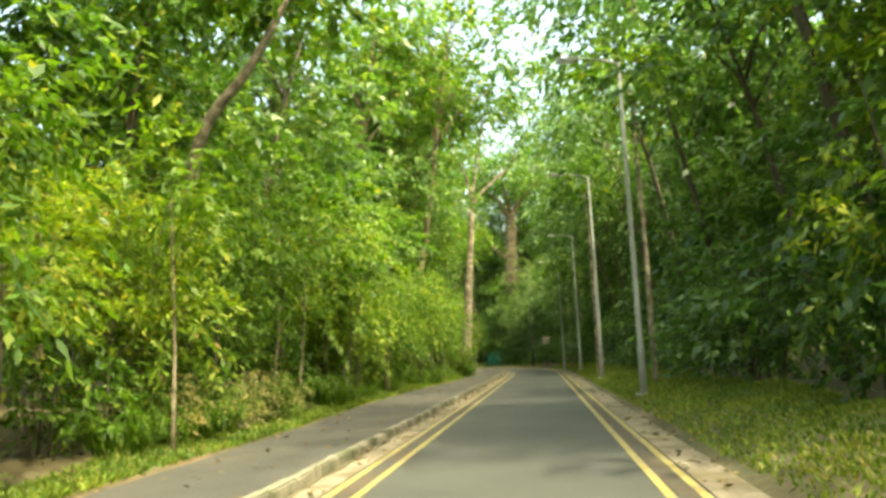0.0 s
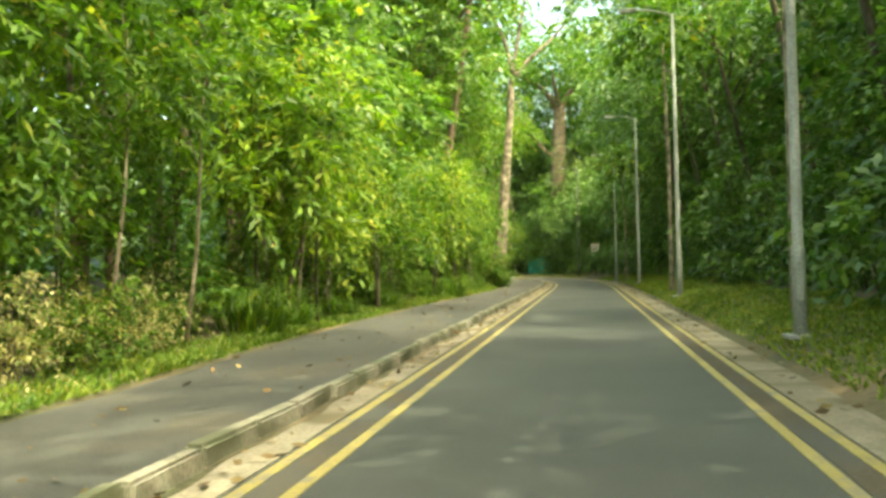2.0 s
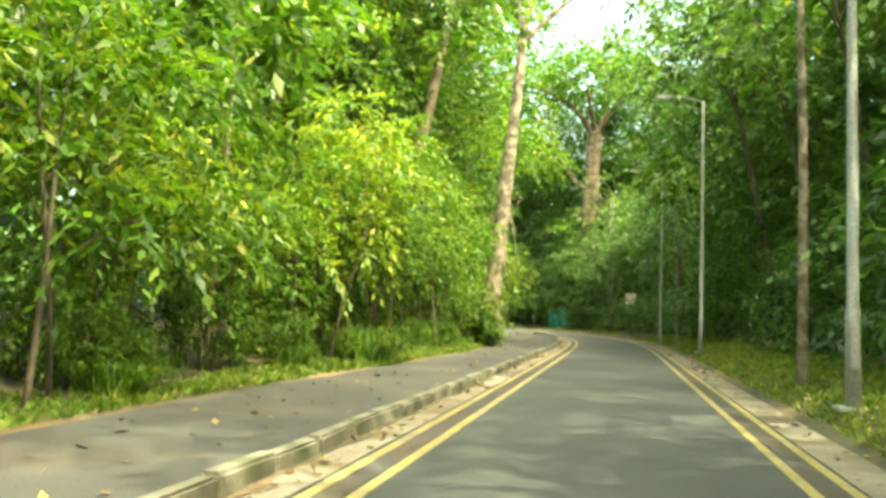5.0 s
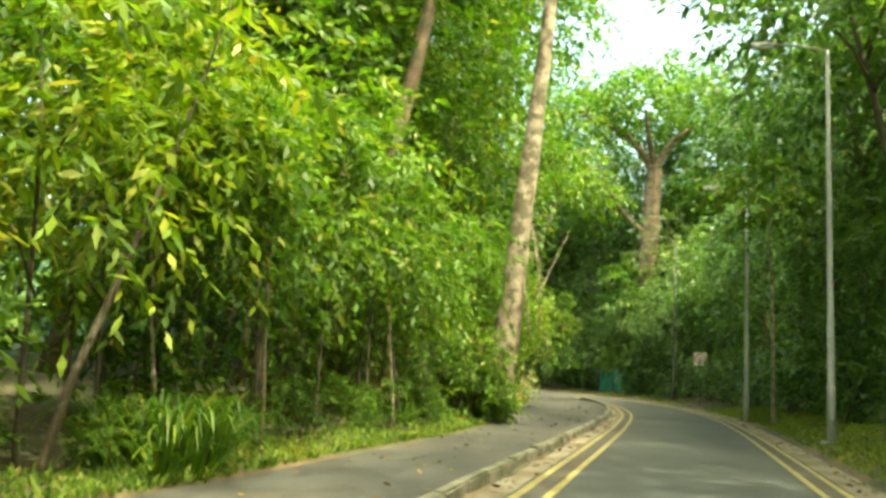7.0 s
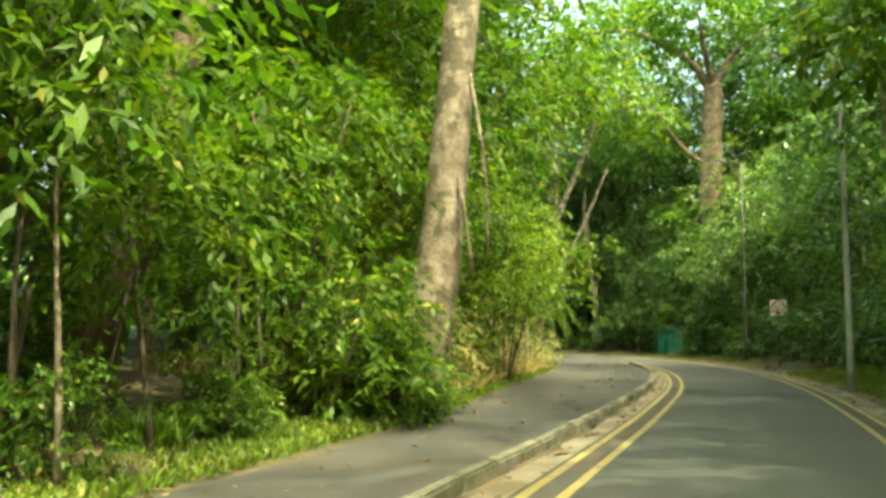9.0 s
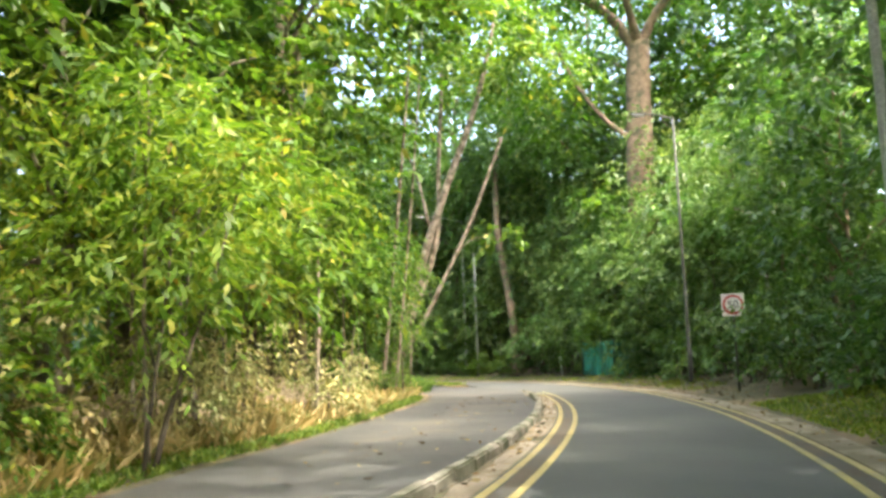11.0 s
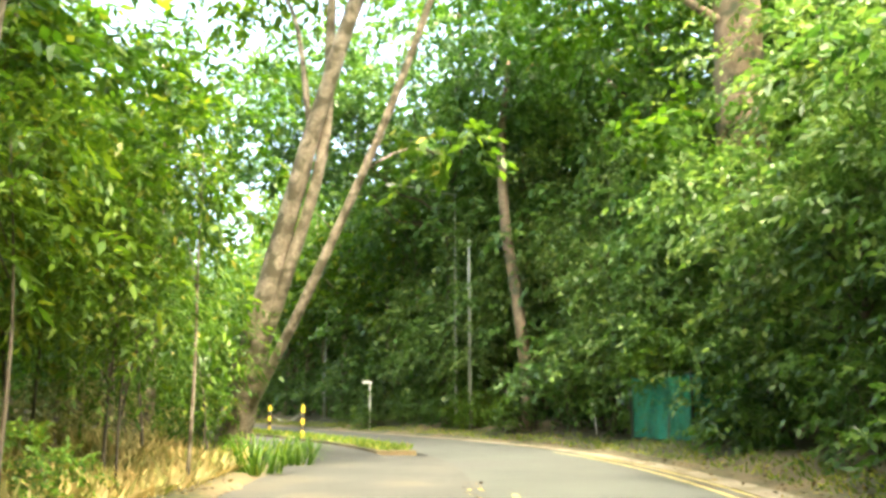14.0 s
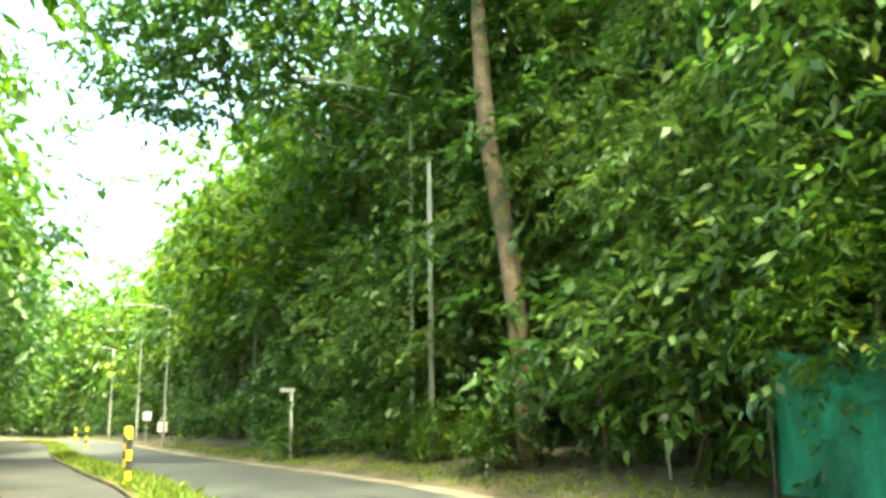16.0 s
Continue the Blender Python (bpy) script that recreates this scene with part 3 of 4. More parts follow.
KINDS["tree_over"] = [make_tree(95 + k, "overhanging_tree", "tall tree whose leafy crown overhangs the road", "tree", "overhanging trees", 16.5, 3.6, DARK_BARK, LEAF_DARK, 8.0, 290, 10, 0.34, 0.105, 0.13, 0.4, 11, lean=(3.6, 0.0), span=1.2) for k in range(2)]
KINDS["tree_far"] = [make_tree(141 + k, "tree", "distant green tree in a dense roadside wood", "tree", "distant trees", 12.5, 3.0, BROWN_BARK, LEAF_MID if k else LEAF_DARK, 1.5, 190, 8, 0.58, 0.18, 0.12, 0.4, 10, span=1.2) for k in range(3)]
KINDS["tree_back"] = [make_tree(151 + k, "tree", "tree deep in the shaded wood", "tree", "deep wood trees", 13.0, 3.2, BROWN_BARK, LEAF_DARK, 1.2, 210, 8, 0.54, 0.165, 0.12, 0.4, 11, span=1.2) for k in range(2)]
KINDS["broad_tall"] = [make_tree(195 + k, "broadleaf_tree", "tall tree with broad pale leaves in tiers", "tree", "tall broadleaf trees", 13.0, 2.9, DARK_BARK, LEAF_PALE, 1.5, 620, 9, 0.25, 0.075, 0.12, 0.45, 15, span=1.1) for k in range(2)]
KINDS["tall_fine"] = [make_tree(191, "tall_tree", "tall forest tree with a high fine-leaved crown", "tree", "tall fine trees", 22.0, 3.8, PALE_BARK, LEAF_MID, 5.0, 620, 9, 0.36, 0.105, 0.22, 0.35, 16, span=1.2)]
KINDS["tree_deep"] = [make_tree(161 + k, "tree", "deep green tree in the dense wood round the bend", "tree", "deep green trees", 14.0, 3.0, BROWN_BARK, LEAF_DEEP, 1.6, 370, 8, 0.385, 0.122, 0.13, 0.4, 14, span=1.1) for k in range(3)]
KINDS["tall_deep"] = [make_tree(171 + k, "tall_tree", "very tall deep green tree closing the bend", "tree", "very tall trees", 26.0, 4.6, BROWN_BARK, LEAF_DARK, 6.0, 640, 8, 0.47, 0.145, 0.28, 0.35, 16, span=1.6) for k in range(2)]
KINDS["tree_broad"] = [make_tree(181 + k, "broadleaf_tree", "young tree with tiers of broad drooping pale leaves", "tree", "broadleaf trees", 8.5, 2.0, DARK_BARK, LEAF_PALE, 0.9, 430, 9, 0.25, 0.072, 0.07, 0.45, 13, span=0.9) for k in range(3)]
KINDS["high_crown"] = [make_tree(201 + k, "overhanging_tree", "very tall tree with a high spreading crown over the road", "tree", "high crowned trees", 26.0, 4.4, BROWN_BARK, LEAF_MID, 16.0, 430, 9, 0.42, 0.125, 0.24, 0.35, 12, lean=(4.5, 0.0), span=1.4) for k in range(2)]
used = {k: 0 for k in KINDS}


def plant(kind, s, u, rng, size=1.0, tall=1.0, turn=None):
    x, y, way = spot(s, u)
    protos = KINDS[kind]
    p = protos[used[kind] % len(protos)]
    used[kind] += 1
    angle, wide, high = rng.random() * 360, size * (0.85 + 0.3 * rng.random()), tall * (0.9 + 0.2 * rng.random())
    if min(math.hypot(x + 11.3, y - 111.4), math.hypot(x + 11.8, y - 113.2)) < 2.5:
        return
    put(p, x, y, angle if turn is None else way + turn, wide, high)


def rows():
    rng = np.random.default_rng(3)
    j = lambda a: float(rng.normal() * a)
    # left verge
    for s in np.arange(-3, 14.5, 1.9):
        plant("sapling_green" if rng.random() < 0.3 else "sapling_yellow", s + j(0.4), -6.7 + j(0.45), rng, 0.95 + 0.15 * math.sin(s))
    for s in np.arange(15.5, 21.5, 2.0):
        plant("sapling_yellow" if rng.random() < 0.4 else "sapling_green", s + j(0.4), -7.2 + j(0.3), rng, 0.9)
    for s in (22.6, 24.6):
        plant("sapling_green", s, -8.6, rng, 0.8)
    for s in np.arange(13.5, 24, 1.5):
        plant("bush_dry", s + j(0.4), -6.3 + j(0.3), rng, 0.5)
    for s in np.arange(26, 57, 1.75):
        kind = "sapling_green" if (s > 45 or rng.random() < 0.2) else "sapling_yellow"
        plant(kind, s + j(0.4), path_edge(s) - 1.75 + j(0.4), rng, 1.02 + 0.14 * math.sin(s * 0.8))
    for s in np.arange(-2, 57, 3.6):
        plant("bush_green", s + j(0.6), path_edge(s) - 2.3 + j(0.4), rng, 0.7)
    for s in np.arange(3, 58, 1.7):
        plant("bush_green", s + j(0.5), path_edge(s) - 1.4 + j(0.2), rng, 0.3 + 0.12 * rng.random())
    for x, y, k in ((-5.35, 55.4, 0.8), (-4.95, 56.3, 0.5), (-5.6, 56.9, 0.75), (-4.6, 56.75, 0.3), (-5.7, 58.4, 0.7)):
        put(KINDS["bush_green"][int(10 * k) % 3], x, y, 100 * x, k)
    for s in np.arange(2, 95, 2.6):
        plant("stem_thin", s + j(0.8), path_edge(s) - 1.6 + j(0.5), rng, 0.9)
    for s in np.arange(60, 80, 3.2):
        plant("bush_dry" if rng.random() < 0.65 else "bush_green", s + j(0.5), path_edge(s) - 1.5 + j(0.5), rng, 0.72)
    for s in np.arange(60, 74, 2.6):
        plant("bush_dry", s + j(0.4), path_edge(s) - 2.4 + j(0.3), rng, 1.0)
    for s, u in ((95, -9.6), (97.5, -10.8), (99, -9.2), (101, -12.5)):
        plant("bush_dry", s, u, rng, 0.6)
    for s in (84, 88.5):
        plant("bush_green", s, path_edge(s) - 0.9, rng, 0.4)
    for s in np.arange(84, 97, 4.2):
        plant("sapling_green", s + j(0.3), path_edge(s) - 2.2 + j(0.3), rng, 1.0, 1.15)
    for s in np.arange(60, 96, 2.6):
        plant("sapling_yellow" if rng.random() < 0.7 else "sapling_green", s + j(0.3), path_edge(s) - 3.3 + j(0.4), rng, 1.25)
    for s, u in ((67.3, -5.95), (69.6, -6.9)):
        plant("sapling_yellow", s, u, rng, 1.1)
    for s in np.arange(-6, 95, 3.4):
        pick = rng.random()
        plant(("tree_dark" if pick < 0.65 else "tree_mid") if s < 57 else ("tree_mid" if pick < 0.75 else "tree_bright"), s + j(0.8), -10.6 + j(0.8), rng, 0.95)
    for s in np.arange(-8, 96, 4.6):
        plant("tree_tall" if rng.random() < 0.45 else "tree_back", s + j(1.0), -14.5 + j(1.0), rng, 0.95)
    # right verge
    for s in np.arange(-3, 130, 2.5):
        off = 6.2 if s < 62 else (5.2 if s < 112 else 6.0)
        if 100 < s < 107:
            off = 7.0
        plant("bush_dark", s + j(0.4), off + j(0.25), rng, 0.8 if 72 < s < 99 else 0.95)
    for s in np.arange(-4, 94, 3.3):
        if 4 < s < 9:
            continue
        plant("tree_dark", s + j(0.7), 8.3 + j(0.6), rng, 0.95)
    for s in np.arange(-6, 84, 5.4):
        plant("tree_tall" if rng.random() < 0.35 else "tree_back", s + j(1.0), 12.0 + j(0.8), rng, 0.85)
    for s in np.arange(90, 150, 6.6):
        plant("tall_deep", s + j(0.8), 18.5 + j(1.5), rng, 1.0)
    for x, y in ((-19, 124), (-13, 121), (-7, 119), (-1, 117), (5, 115)):
        put(KINDS["tall_deep"][0 if x in (-13, -1) else 1], x, y, 61 * x, 1.22 + 0.01 * (x % 5))
    for s, u in ((52, -10.6), (57, -10.9), (62, -11.2), (74, -9.3), (81, -9.2)):
        plant("tall_fine", s, u, rng, 0.95)
    for s in np.arange(66, 88, 4.2):
        plant("tall_fine", s, -12.3 + j(0.5), rng, 1.1)
    for s in np.arange(93, 122, 2.6):
        plant("tree_broad", s + j(0.4), 6.3 + j(0.3), rng, 0.95)
    for s in np.arange(94, 118, 3.4):
        plant("broad_tall", s + j(0.4), 8.4 + j(0.3), rng, 1.0)
    for kind, s, u, k in (("sapling_yellow", 9.8, 5.2, 0.9), ("bush_green", 8.6, 5.4, 0.9), ("tree_bright", 11.5, 7.0, 0.9), ("sapling_green", -13.0, 12.0, 1.0)):
        plant(kind, s, u, rng, k)
    put(KINDS["sapling_green"][0], -13.6, 94.1, 20, 0.75)
    put(KINDS["bush_dark"][1], -11.1, 111.4, 130, 0.7)
    put(KINDS["bush_green"][2], -12.6, 112.0, 130, 0.55)
    put(KINDS["bush_green"][1], -14.4, 95.2, 80, 0.6)
    # crowns over the road, several added for the shade they cast on it
    for s in (20, 31, 53):
        plant("tree_over", s + j(0.6), -11.4, rng, 1.2, 1.0, 0)
    for s in (11, 15, 20, 27, 34, 42, 48, 54, 59, 64, 69, 75):
        plant("tree_over", s + j(0.6), 7.2 if s < 55 else (6.6 if s == 59 else 8.9), rng, 1.0, 1.2 if s in (41, 48) else 1.0, 180)
    # One more crown, added to darken the road just ahead with its shade.
    plant("tree_over", 17.6, 8.8, rng, 1.1, 1.0, 180)
    for s, u in ((50, -12.6), (58, -12.8), (66, -12.6), (82, -11.6), (89, -12.4), (74, 10.2), (55, -9.0)):
        plant("high_crown", s, u, rng, 1.0, 1.0, 0 if u < 0 else 180)
    # Crowns added further back to keep the right-hand shrubs in shade.
    for s in (64, 68, 72, 76, 81):
        plant("tree_over", s + j(0.6), 10.4, rng, 1.0, 0.95, 180)
    for x, y in ((-5.1, 105.3), (-4.2, 104.0), (-3.0, 102.0), (-2.2, 101.0)):
        put(KINDS["bush_dark"][0], x, y, 50 * x, 0.82)
    # beyond the bend
    for s in np.arange(112, 235, 4.5):
        plant("tree_far" if s > 165 else "tree_deep", s + j(0.6), 8.6 + j(0.5), rng, 0.95 if s < 140 else 1.2)
    for s in np.arange(108, 150, 3.0):
        plant("tree_deep", s + j(0.6), 12.0 + j(0.6), rng, 1.15)
    for s in (126, 131, 136, 141, 147, 154, 162, 172):
        plant("tree_tall", s, 6.9 + j(0.3), rng, 0.85)
    for s in (126, 131, 136, 142, 148):
        plant("tree_deep", s, path_edge(s) - 1.9 + j(0.3), rng, 1.0)
    for x, y in ((-5.5, 105.0), (-5.0, 103.6), (-4.6, 105.6)):
        put(KINDS["sapling_green"][1], x, y, 70 * x, 0.72)
    for s in np.arange(110, 132, 1.9):
        plant("bush_dark" if rng.random() < 0.6 else "bush_green", s + j(0.4), 4.6 + j(0.3), rng, 0.55)
    for s in np.arange(132, 220, 4.5):
        plant("bush_dark", s + j(0.6), 6.6 + j(0.4), rng, 1.1)
    for s in np.arange(150, 232, 9):
        plant("tree_tall", s + j(1), 12 + j(0.6), rng, 0.9)
    for s in np.arange(109, 140, 5):
        plant("tree_mid" if s < 125 else "tree_tall", s + j(0.7), path_edge(s) - 3.8 + j(0.6), rng, 1.1 if s < 125 else 0.7)
        plant("bush_green", s + j(0.7), path_edge(s) - 2.2 + j(0.4), rng, 0.9)
    for s in np.arange(140, 232, 5):
        plant("tree_far", s + j(0.7), path_edge(s) - 3.6 + j(0.4), rng, 1.3)
    for s in np.arange(112, 215, 10):
        plant("tree_tall", s + j(1), path_edge(s) - 9.0 + j(0.6), rng, 0.9)


rows()
for protos in KINDS.values():
    for n, p in enumerate(protos):
        x, y, _ = spot(-14.0 + 3 * n, 9.0 + hash(len(p.name)) % 3)
        p.matrix_basis = pose(x, y, height_at(x, y) - 0.05, 0, 0, 40 * n)


# ---- street furniture ----
def make_street_lamp(x, y, tall, metal, turn, label, arm=1.1, group="street lamps", thick=0.075):
    """A tapered pole on a base plate, with a curved arm and a flat lamp head."""
    z = height_at(x, y)
    root = thing("street_lamp", label, "street lamp", group, pose(x, y, z, 0, 0, turn))
    v, f = tube_arrays([(0, 0, -0.1), (0, 0, 1.2), (0, 0, 1.25), (0, 0, tall * 0.6), (0, 0, tall)], [thick * 1.25, thick * 1.25, thick, thick * 0.8, thick * 0.55], 12)
    link_mesh("pole", v.tolist(), f, metal, root, smooth=True)
    part("base_plate", block(-0.2, -0.2, -0.02, 0.2, 0.2, 0.03, 0.008), metal, root)
    t = np.linspace(0, 1, 8)
    v, f = tube_arrays(np.stack([-arm * t, 0 * t, tall - 0.02 + 0.22 * np.sin(t * 1.57)], 1), thick * (0.5 - 0.15 * t), 8)
    link_mesh("arm", v.tolist(), f, metal, root, smooth=True)
    head = part("lamp_head", block(-arm - 0.55, -0.11, tall + 0.15, -arm + 0.05, 0.11, tall + 0.25, 0.03), metal, root)
    part("diffuser", block(-arm - 0.5, -0.085, tall + 0.125, -arm - 0.05, 0.085, tall + 0.152, 0.006), LAMP_GLASS, head)
    part("access_door", block(-0.045, -thick * 1.32, 0.5, 0.045, -thick * 1.1, 0.95, 0.006), metal, root)
    return root


for lx, ly in ((2.99, 21.9), (2.99, 36.5), (2.95, 55.3), (2.25, 69.0)):
    make_street_lamp(lx, ly, 8.75, STEEL, 0, "tall grey galvanised street lamp on the grass verge")
make_street_lamp(-0.45, 91.4, 10.2, GREY_STEEL, 18, "dark weathered street lamp pole among the shrubs")
make_street_lamp(-16.2, 116.4, 11.2, STEEL, 42, "grey street lamp with a long arm over the bend", 3.0)
for lx, ly, a in ((-30.6, 129.7, 45), (*spot(152, 3.2)[:2], 45), (*spot(168, 3.2)[:2], 45), (*spot(184, 3.2)[:2], 60)):
    make_street_lamp(lx, ly, 8.75, STEEL, a, "distant grey street lamp with a curved arm", 2.2)


def make_pole(x, y, tall):
    root = thing("utility_pole", "plain slim grey metal pole beside a street lamp", "pole", "", pose(x, y, height_at(x, y)))
    v, f = tube_arrays([(0, 0, -0.1), (0, 0, tall * 0.5), (0, 0, tall)], [0.075, 0.07, 0.06], 12)
    link_mesh("pole", v.tolist(), f, STEEL, root, smooth=True)
    v, f = tube_arrays([(0, 0, tall), (0, 0, tall + 0.03)], [0.075, 0.05], 12)
    link_mesh("cap", v.tolist(), f, DARK_STEEL, root)


make_pole(-14.9, 114.7, 8.6)


def ring_mesh(r0, r1, y, sides=40):
    v, f = [], []
    for k in range(sides):
        a = 2 * math.pi * k / sides
        for r in (r0, r1):
            for yy in (y, y - 0.004):
                v.append((r * math.cos(a), yy, r * math.sin(a)))
    for k in range(sides):
        a, b = 4 * k, 4 * ((k + 1) % sides)
        f += [(a + 1, a + 3, b + 3, b + 1), (a, a + 1, b + 1, b), (a + 3, a + 2, b + 2, b + 3)]
    return v, f


def make_speed_sign(x, y, z, turn):
    root = thing("speed_sign", "square white speed limit sign with red ring reading 50", "road sign", "", pose(x, y, height_at(x, y), 0, 0, turn))
    h = z - height_at(x, y)
    part("board", block(-0.34, -0.004, h - 0.34, 0.34, 0.004, h + 0.34, 0.003), WHITE, root)
    v, f = ring_mesh(0.235, 0.305, -0.005)
    link_mesh("ring", [(a, b, c + h) for a, b, c in v], f, RED, root, "red painted ring")
    v, f = tube_arrays([(0, 0.045, -0.3), (0, 0.045, h + 0.3)], [0.035, 0.035], 10)
    link_mesh("post", v.tolist(), f, DARK_STEEL, root, smooth=True)
    for dz in (-0.2, 0.2):
        part("bracket", block(-0.09, 0.005, h + dz - 0.02, 0.09, 0.085, h + dz + 0.02, 0.004), DARK_STEEL, root)
    text = bpy.data.curves.new("number", "FONT")
    text.body, text.size, text.extrude, text.align_x, text.align_y = "50", 0.33, 0.002, "CENTER", "CENTER"
    temp = new("number", text)
    me = bpy.data.meshes.new_from_object(temp.evaluated_get(bpy.context.evaluated_depsgraph_get()))
    bpy.data.objects.remove(temp)
    me.materials.clear()
    me.materials.append(BLACK)
    num = tagged(new("number", me), "black number 50")
    num.parent = root
    num.matrix_basis = pose(0, -0.0075, h, 90, 0, 0)


make_speed_sign(1.01, 85.3, 2.76, 6)


def make_bollard(x, y, tall=1.18):
    root = thing("bollard", "yellow and black banded road bollard", "bollard", "road bollards", pose(x, y, height_at(x, y) if road_place([x], [y])[1][0] < -3.5 else 0.12))
    n = 5
    for k in range(n):
        a, b = tall * k / n, tall * (k + 1) / n - 0.002
        v, f = tube_arrays([(0, 0, a - (0.1 if k == 0 else 0)), (0, 0, b)], [0.07, 0.07], 12)
        link_mesh("band", v.tolist(), f, BLACK if k % 2 else BOLLARD_YELLOW, root)
    v, f = tube_arrays([(0, 0, tall), (0, 0, tall + 0.03), (0, 0, tall + 0.05)], [0.07, 0.055, 0.02], 12)
    link_mesh("cap", v.tolist(), f, BOLLARD_YELLOW, root, smooth=True)


for bx, by in ((-17.7, 101.5), (-20.0, 108.9), (-25.4, 114.9), (-27.0, 109.5), (-45.3, 134.0), (-58.5, 146.6)):
    make_bollard(bx, by)


def make_white_post(x, y):
    root = thing("marker_post", "slim white metal post with a small head", "post", "", pose(x, y, height_at(x, y), 0, 0, 40))
    v, f = tube_arrays([(0, 0, -0.1), (0, 0, 2.45)], [0.055, 0.05], 10)
    link_mesh("pole", v.tolist(), f, WHITE, root, smooth=True)
    part("head", block(-0.42, -0.09, 2.38, 0.1, 0.09, 2.52, 0.03), WHITE, root)
    part("bracket", block(-0.07, -0.03, 2.3, 0.07, 0.03, 2.4, 0.01), STEEL, root)


make_white_post(-22.2, 119.5)


def net_panel(a, b, tall, rng, folds):
    """A hanging sheet of net from a to b, with folds and a slack top edge."""
    n, m = 26, 12
    v = []
    for k in range(n + 1):
        f = k / n
        for q in range(m + 1):
            g = q / m
            sway = 0.07 * math.sin(f * folds * 0.6 + 3 * g) + 0.04 * math.sin(f * folds * 1.7 + 1.7 - 2 * g)
            dx, dy = b[0] - a[0], b[1] - a[1]
            ln = math.hypot(dx, dy)
            v.append((a[0] + dx * f - dy / ln * sway, a[1] + dy * f + dx / ln * sway, tall * g - 0.12 * g * math.sin(f * math.pi * 2) ** 2))
    f = [(k * (m + 1) + q, (k + 1) * (m + 1) + q, (k + 1) * (m + 1) + q + 1, k * (m + 1) + q + 1) for k in range(n) for q in range(m)]
    return v, f


def make_net_screen(corners, tall, label):
    x0, y0 = corners[0]
    rng = np.random.default_rng(8)
    z = height_at(x0, y0)
    root = thing("net_screen", label, "screen", "", pose(x0, y0, z))
    loc = [(x - x0, y - y0) for x, y in corners]
    for n, (a, b) in enumerate(zip(loc, loc[1:])):
        v, f = net_panel(a, b, tall, rng, 14 + 3 * n)
        link_mesh("net_panel", v, f, NET, root, smooth=True)
        v, f = tube_arrays([(*a, tall - 0.02), (*b, tall - 0.02)], [0.015, 0.015], 6)
        link_mesh("rail", v.tolist(), f, DARK_STEEL, root)
    for a in loc:
        v, f = tube_arrays([(*a, -0.2), (*a, tall + 0.06)], [0.03, 0.03], 8)
        link_mesh("post", v.tolist(), f, DARK_STEEL, root)


make_net_screen([(-5.2, 107.2), (-6.35, 104.9), (-4.35, 102.3), (-3.1, 104.4)], 1.8, "green netting screen on posts at the road's edge")


def make_stake(x, y):
    root = thing("stake", "short white stake with a small tilted tag", "post", "", pose(x, y, height_at(x, y), 3, -4, 20))
    v, f = tube_arrays([(0, 0, -0.15), (0, 0, 0.5), (0.01, 0, 0.98)], [0.022, 0.022, 0.018], 8)
    link_mesh("stick", v.tolist(), f, WHITE, root, smooth=True)
    part("tag", block(-0.10, -0.012, 0.93, 0.08, 0.012, 1.04, 0.008), WHITE, root)


make_stake(-7.93, 107.6)


def make_chain(a, b, z):
    """A slack chain of thin links between two bollards."""
    root = thing("chain", "thin slack chain hung between two bollards", "chain", "", pose(a[0], a[1], z))
    n, ln = 72, math.hypot(b[0] - a[0], b[1] - a[1])
    d = np.array([b[0] - a[0], b[1] - a[1]]) / ln
    pieces = []
    for k in range(n):
        f = (k + 0.5) / n
        c = np.array([*(d * ln * f), -0.42 * 4 * f * (1 - f)])
        side = np.array([-d[1], d[0], 0.0]) if k % 2 else np.array([0, 0, 1.0])
        al = np.array([*d, 0.0]) * ln / n * 0.62
        ring = [c + al * math.cos(q) + side * 0.02 * math.sin(q) for q in np.linspace(0, 2 * math.pi, 7)]
        pieces.append(tube_arrays(ring, [0.007] * 7, 4))
    v, f = join(pieces)
    link_mesh("links", v, f, STEEL, root)


make_chain((-20.0, 108.9), (-25.4, 114.9), 1.08)


def make_small_sign(s, u, tall):
    x, y, way = spot(s, u)
    root = thing("small_sign", "small white board on a thin post, far off", "sign", "small signs", pose(x, y, height_at(x, y), 0, 0, way))
    v, f = tube_arrays([(0, 0, -0.1), (0, 0, tall)], [0.03, 0.03], 8)
    link_mesh("post", v.tolist(), f, STEEL, root)
    part("board", block(-0.3, -0.045, tall - 0.62, 0.3, -0.03, tall, 0.006), WHITE, root)


make_small_sign(152, 3.1, 1.5)
make_small_sign(160, 3.0, 2.3)
make_net_screen([(-22.9, 105.9), (-22.0, 104.5), (-21.4, 104.0)], 1.95, "green netting screen on posts beside the verge")


def make_railing(s0, s1, u):
    """A low yellow pipe railing along the side road."""
    x0, y0, _ = spot(s0, u)
    z = height_at(x0, y0)
    root = thing("railing", "low yellow pipe railing along the far verge", "railing", "", pose(x0, y0, z))
    posts = [spot(s, u)[:2] for s in np.arange(s0, s1 + 0.1, 2.0)]
    for px, py in posts:
        v, f = tube_arrays([(px - x0, py - y0, -0.3), (px - x0, py - y0, 0.95)], [0.035, 0.035], 8)
        link_mesh("post", v.tolist(), f, BOLLARD_YELLOW, root)
    for h in (0.45, 0.9):
        v, f = tube_arrays([(px - x0, py - y0, h) for px, py in posts], [0.03] * len(posts), 8)
        link_mesh("rail", v.tolist(), f, BOLLARD_YELLOW, root)


make_railing(121, 147, -6.75)


